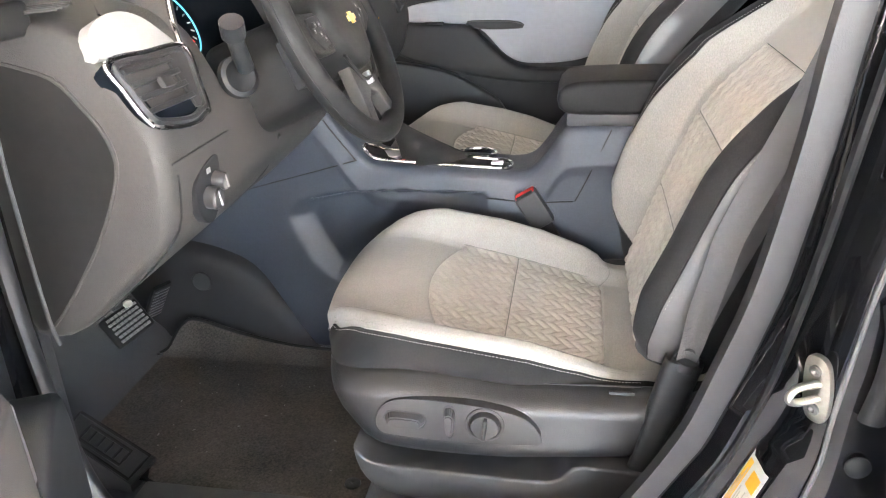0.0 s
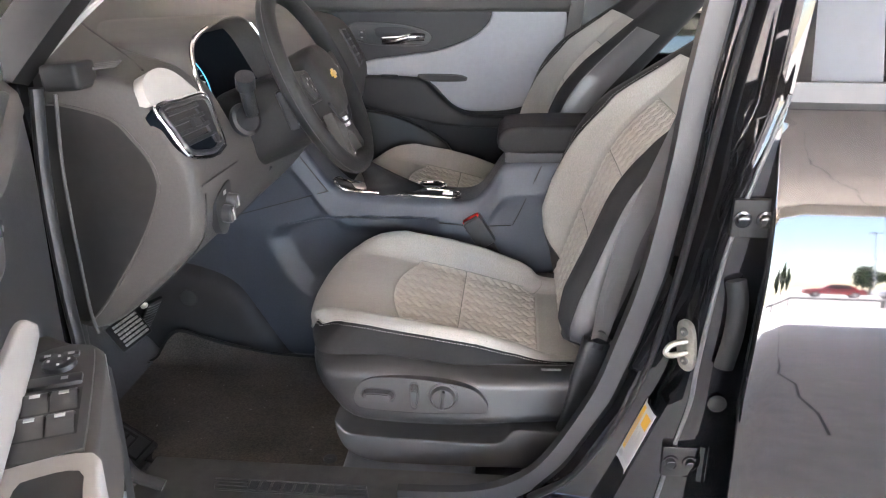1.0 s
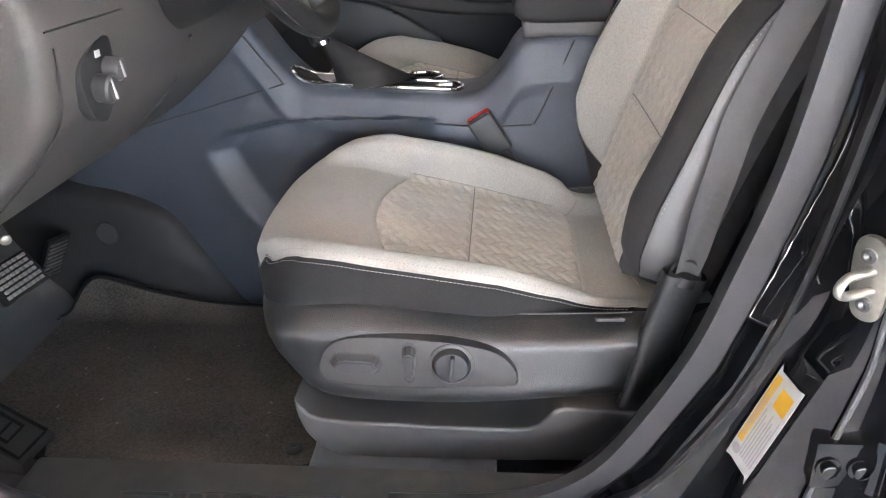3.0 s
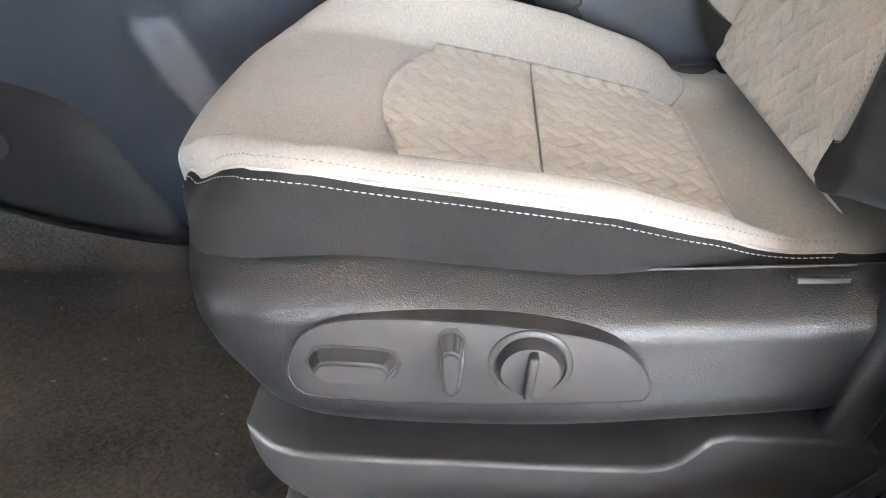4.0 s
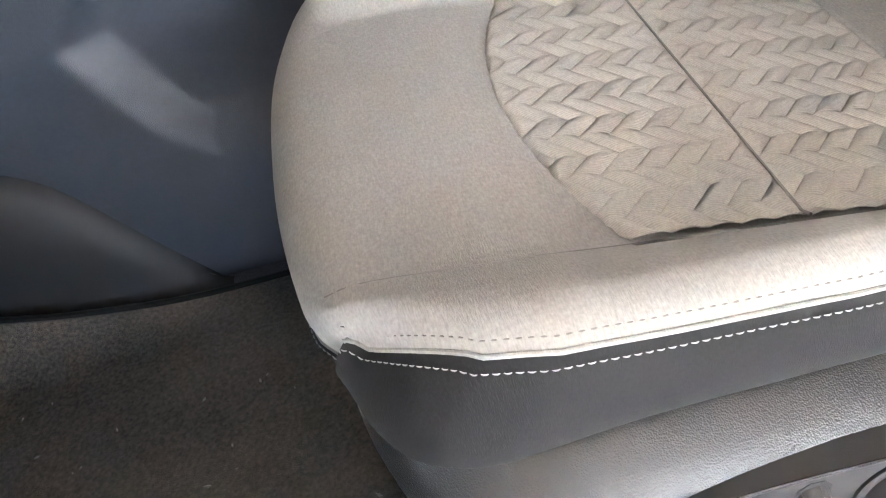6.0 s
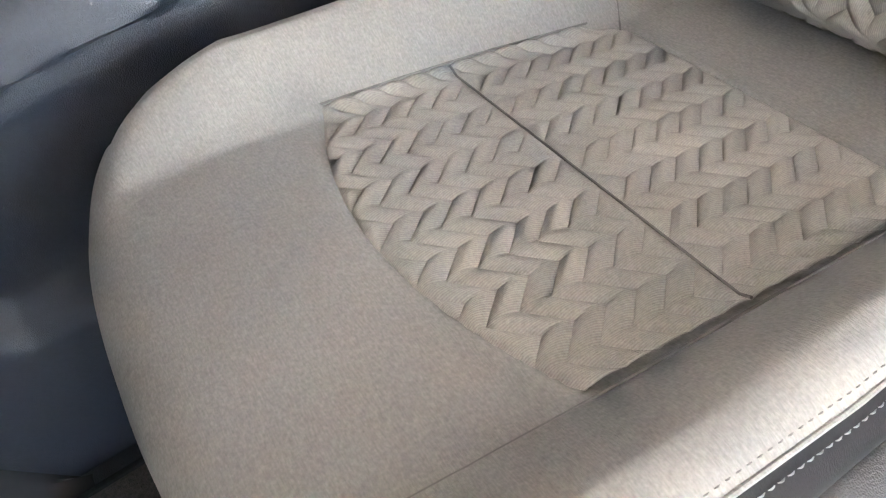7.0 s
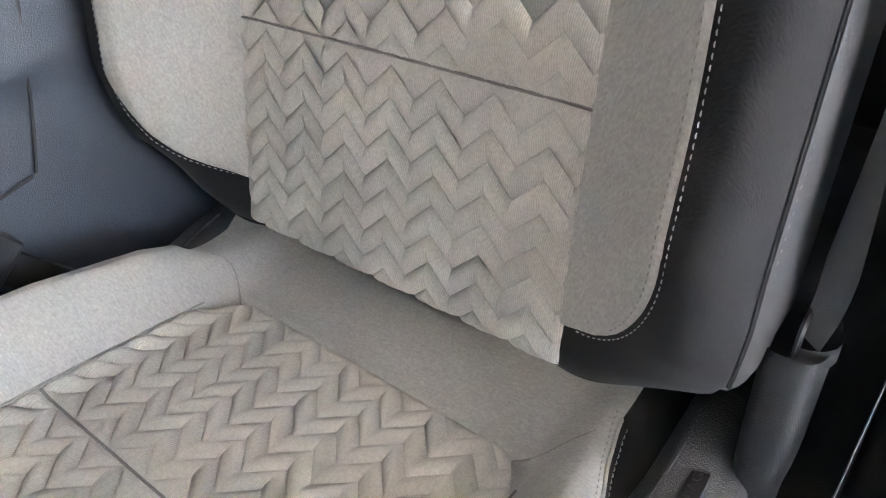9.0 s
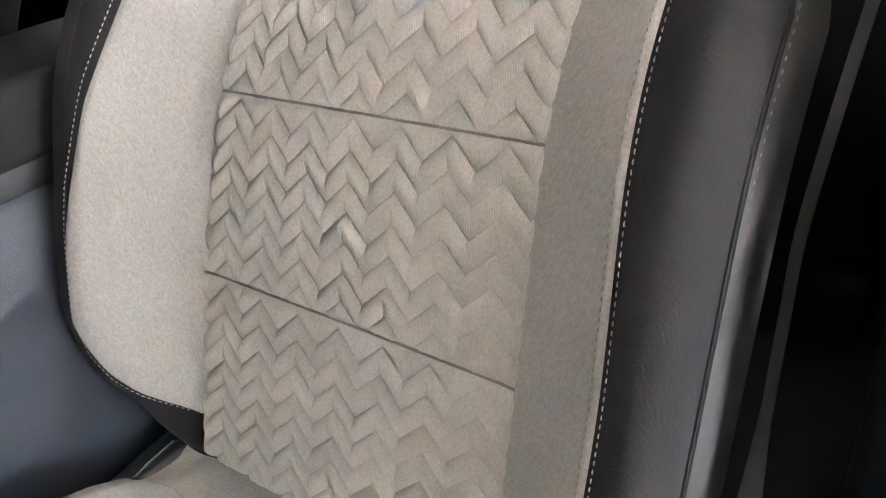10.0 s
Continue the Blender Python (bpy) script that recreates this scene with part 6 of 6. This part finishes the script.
part("check_boot", sweep(curve([(0.735, 0.040, 0.87), (0.742, 0.036, 0.93), (0.742, 0.036, 0.985), (0.735, 0.040, 1.02)], 16), ring(0.016, 10, 0.010), (0, 1, 0)), "rubber", body, "black rubber wiring boot")
part("plug", lathe([(0.015, 0), (0.015, 0.003), (0.011, 0.005), (0.0001, 0.005)], (0.735, 0.046, 0.80), (0, -1, 0), 20), "rubber", body, "round rubber plug")
# black flange bead, coloured grey to stand in for the highlight along it
part("flange_bead_highlight", tube(curve([(0.772, 0.040, 1.30), (0.73, 0.042, 1.13), (0.712, 0.044, 1.03), (0.696, 0.044, 0.87), (0.692, 0.044, 0.80), (0.672, 0.044, 0.70), (0.655, 0.044, 0.60)], 40), 0.0036, 8, (0, 1, 0)), "mould", body)
part("inner_seal", sweep(curve([(0.735, 0.11, 1.50), (0.70, 0.112, 1.25), (0.672, 0.115, 1.03), (0.640, 0.118, 0.85), (0.592, 0.12, 0.71), (0.515, 0.12, 0.585), (0.44, 0.12, 0.53)], 60), ring(0.006, 8, 0.011), (0, 1, 0)), "rubber", body)

# driver's belt: sleeve, webbing and pillar trim
anchor = thing("belt_anchor", (0.52, 0.255, 0.58), "black belt anchor sleeve beside the seat", "belt anchor")
rows = []
for t in np.linspace(0, 1, 14):
    c = np.array([0.516 + 0.052 * t, 0.286, 0.572 + 0.212 * t])
    w, d = lerp(t, [0, 0.45, 0.55, 1], [0.019, 0.021, 0.026, 0.028]), lerp(t, [0, 0.5, 0.55, 1], [0.012, 0.014, 0.017, 0.018])
    rows.append([c + np.array([w * math.copysign(abs(math.cos(a)) ** 0.6, math.cos(a)), d * math.copysign(abs(math.sin(a)) ** 0.6, math.sin(a)), -0.16 * w * math.cos(a)]) for a in np.linspace(0, 2 * math.pi, 28, endpoint=False)])
v, f = grid(rows, close_v=True)
part("sleeve", (v, f + [tuple(range(28))]), "shell_fine", anchor)
part("mouth", tube([(0.566, 0.285, 0.772), (0.569, 0.285, 0.785)], 0.020, 16), "black", anchor)
part("tongue", tube(curve([(0.549, 0.285, 0.782), (0.556, 0.285, 0.800), (0.579, 0.285, 0.800), (0.587, 0.285, 0.780)], 14), 0.0022, 6, (0, 1, 0)), "mould", anchor)
bp = curve([(0.567, 0.283, 0.777), (0.573, 0.277, 0.815), (0.581, 0.276, 0.868), (0.596, 0.277, 0.935), (0.606, 0.277, 0.987), (0.627, 0.277, 1.046), (0.680, 0.262, 1.20), (0.735, 0.235, 1.38), (0.77, 0.22, 1.50)], 60)
rows = []
for k, p in enumerate(bp):
    t = k / 59
    w = lerp(t, [0, 0.05, 0.12, 0.3, 1], [0.016, 0.019, 0.022, 0.0235, 0.0235])
    yaw = lerp(t, [0, 0.2, 0.5, 1], [0.30, 0.25, 0.25, 0.15])
    fold = lerp(t, [0, 0.08, 0.2, 1], [0.006, 0.009, 0.002, 0.0005])
    rows.append([p + np.array([w * u * math.cos(yaw) * 0.94, w * u * math.sin(yaw) + fold * math.cos(2.2 * u), -w * u * 0.34]) for u in np.linspace(-1, 1, 13)])
P = np.array(rows)
back = P + (0.0, 0.0014, 0.0)
v, f = join(grid(P), grid(back[:, ::-1]))
belt_ob = part("seat_belt", (v, f), "belt", None, "black driver's seat belt webbing beside the seat", 60, category="seat belt")
geos = []
for k in range(8):
    i = 3 + k
    geos.append(sweep([0.5 * (P[i][j] + P[i][min(j + 1, 12)]) + (0, -0.0008, 0) for j in range(1, 12)], ring(0.0005, 5), (0, 1, 0)))
tagged(part("stitching", join(*geos), "belt", belt_ob), kind="stuff")
rows = []
for z in np.linspace(0.40, 1.60, 36):
    a = seal_in(z) + 0.022
    rows.append([(a + 0.0, 0.175, z), (a + 0.006, 0.215, z), (a + 0.03, 0.235, z), (a + 0.10, 0.24, z), (a + 0.13, 0.20, z)])
part("pillar_trim", grid(rows), "rubber", body, "dark inner pillar trim", 60)

# ---- rear door upper parts ----
belt_x = np.linspace(0.770, 1.95, 30)
mould = [(x, door_skin(x, 1.285) + 0.004, 1.289) for x in belt_x]
part("belt_moulding", sweep(mould, [(-0.012, 0.0), (-0.014, 0.020), (-0.006, 0.027), (0.010, 0.027), (0.012, 0.0)], (0, 0, 1)), "mould", rear_door, "grey belt moulding")
# black strip added in place of the shade beneath the moulding
part("belt_shadow", sweep([(x, door_skin(x, 1.285) + 0.006, 1.279) for x in belt_x], [(-0.008, 0), (-0.008, 0.010), (0.012, 0.010), (0.012, 0)], (0, 0, 1)), "rubber", rear_door)
def pane_y(z):
    return 0.075 + 0.36 * (z - 1.31)
def sheet_xz(x0, x1, z0, z1, off, n=6):
    return grid([[(x, pane_y(z) + off, z) for x in np.linspace(x0, x1, n)] for z in np.linspace(z0, z1, n)])
part("window_frame", sweep([(0.788 + 0.02 * t, pane_y(1.30 + 0.40 * t) - 0.004, 1.305 + 0.40 * t) for t in np.linspace(0, 1, 10)], [(-0.014, -0.014), (-0.014, 0.014), (0.014, 0.014), (0.014, -0.014)], (0, 1, 0)), "jamb", rear_door, "black window frame")
win = part("window_pane", sheet_xz(0.80, 1.90, 1.305, 1.68, 0.0), "tinted", rear_door, "tinted window pane", 0)
win.visible_shadow = False
sheet_ob = part("window_sticker", sheet_xz(0.800, 0.905, 1.312, 1.62, -0.005), "film", None, "white protective film sheet stuck on the rear window", 0, category="paper")
part("inner_panel", box((0.80, 0.16, 0.40), (1.90, 0.20, 1.30), 0.02), "shell_fine", rear_door)
part("rear_pillar", box((1.88, 0.08, 0.4), (2.0, 0.2, 1.68), 0.02), "paint", body)
# windscreen and bonnet
part("windscreen", grid([[(-1.16 + 1.06 * t, y, 1.46 + 0.20 * t + 0.02 * math.sin(math.pi * t)) for y in np.linspace(0.2, 1.72, 8)] for t in np.linspace(0, 1, 8)]), "pane", body, "clear windscreen", 60).visible_shadow = False
rows = [[(-1.20 - 1.05 * t, 0.95 + 0.80 * u, 1.30 - 0.16 * t * t - 0.10 * u ** 4) for u in np.linspace(-1, 1, 16)] for t in np.linspace(0, 1, 12)]
part("bonnet", grid(rows), "paint", body, "glossy black bonnet", 60)
part("nose", box((-2.30, 0.15, 0.25), (-2.2, 1.75, 1.05), 0.04), "paint", body)
part("near_wing", box((-2.2, 0.02, 0.45), (-0.46, 0.10, 1.20), 0.04), "paint", body)
part("far_side", box((-2.2, 1.80, 0.25), (2.9, 1.86, 1.30), 0.03), "paint", body)
part("tail", box((2.80, 0.1, 0.3), (2.9, 1.80, 1.3), 0.03), "paint", body)
for x in (-1.65, 2.4):
    for y in (0.10, 1.72):
        t = part("wheel", lathe([(0.18, -0.11), (0.30, -0.11), (0.34, -0.09), (0.345, 0.0), (0.34, 0.09), (0.30, 0.11), (0.20, 0.10)], (x, y, 0.345), (0, 1, 0), 32), "tyre", body, "black tyre")
        part("rim", lathe([(0.20, 0.08), (0.14, 0.05), (0.05, 0.06), (0.0001, 0.06)], (x, y, 0.345), (0, -1 if y < 1 else 1, 0), 24), "satin", t)
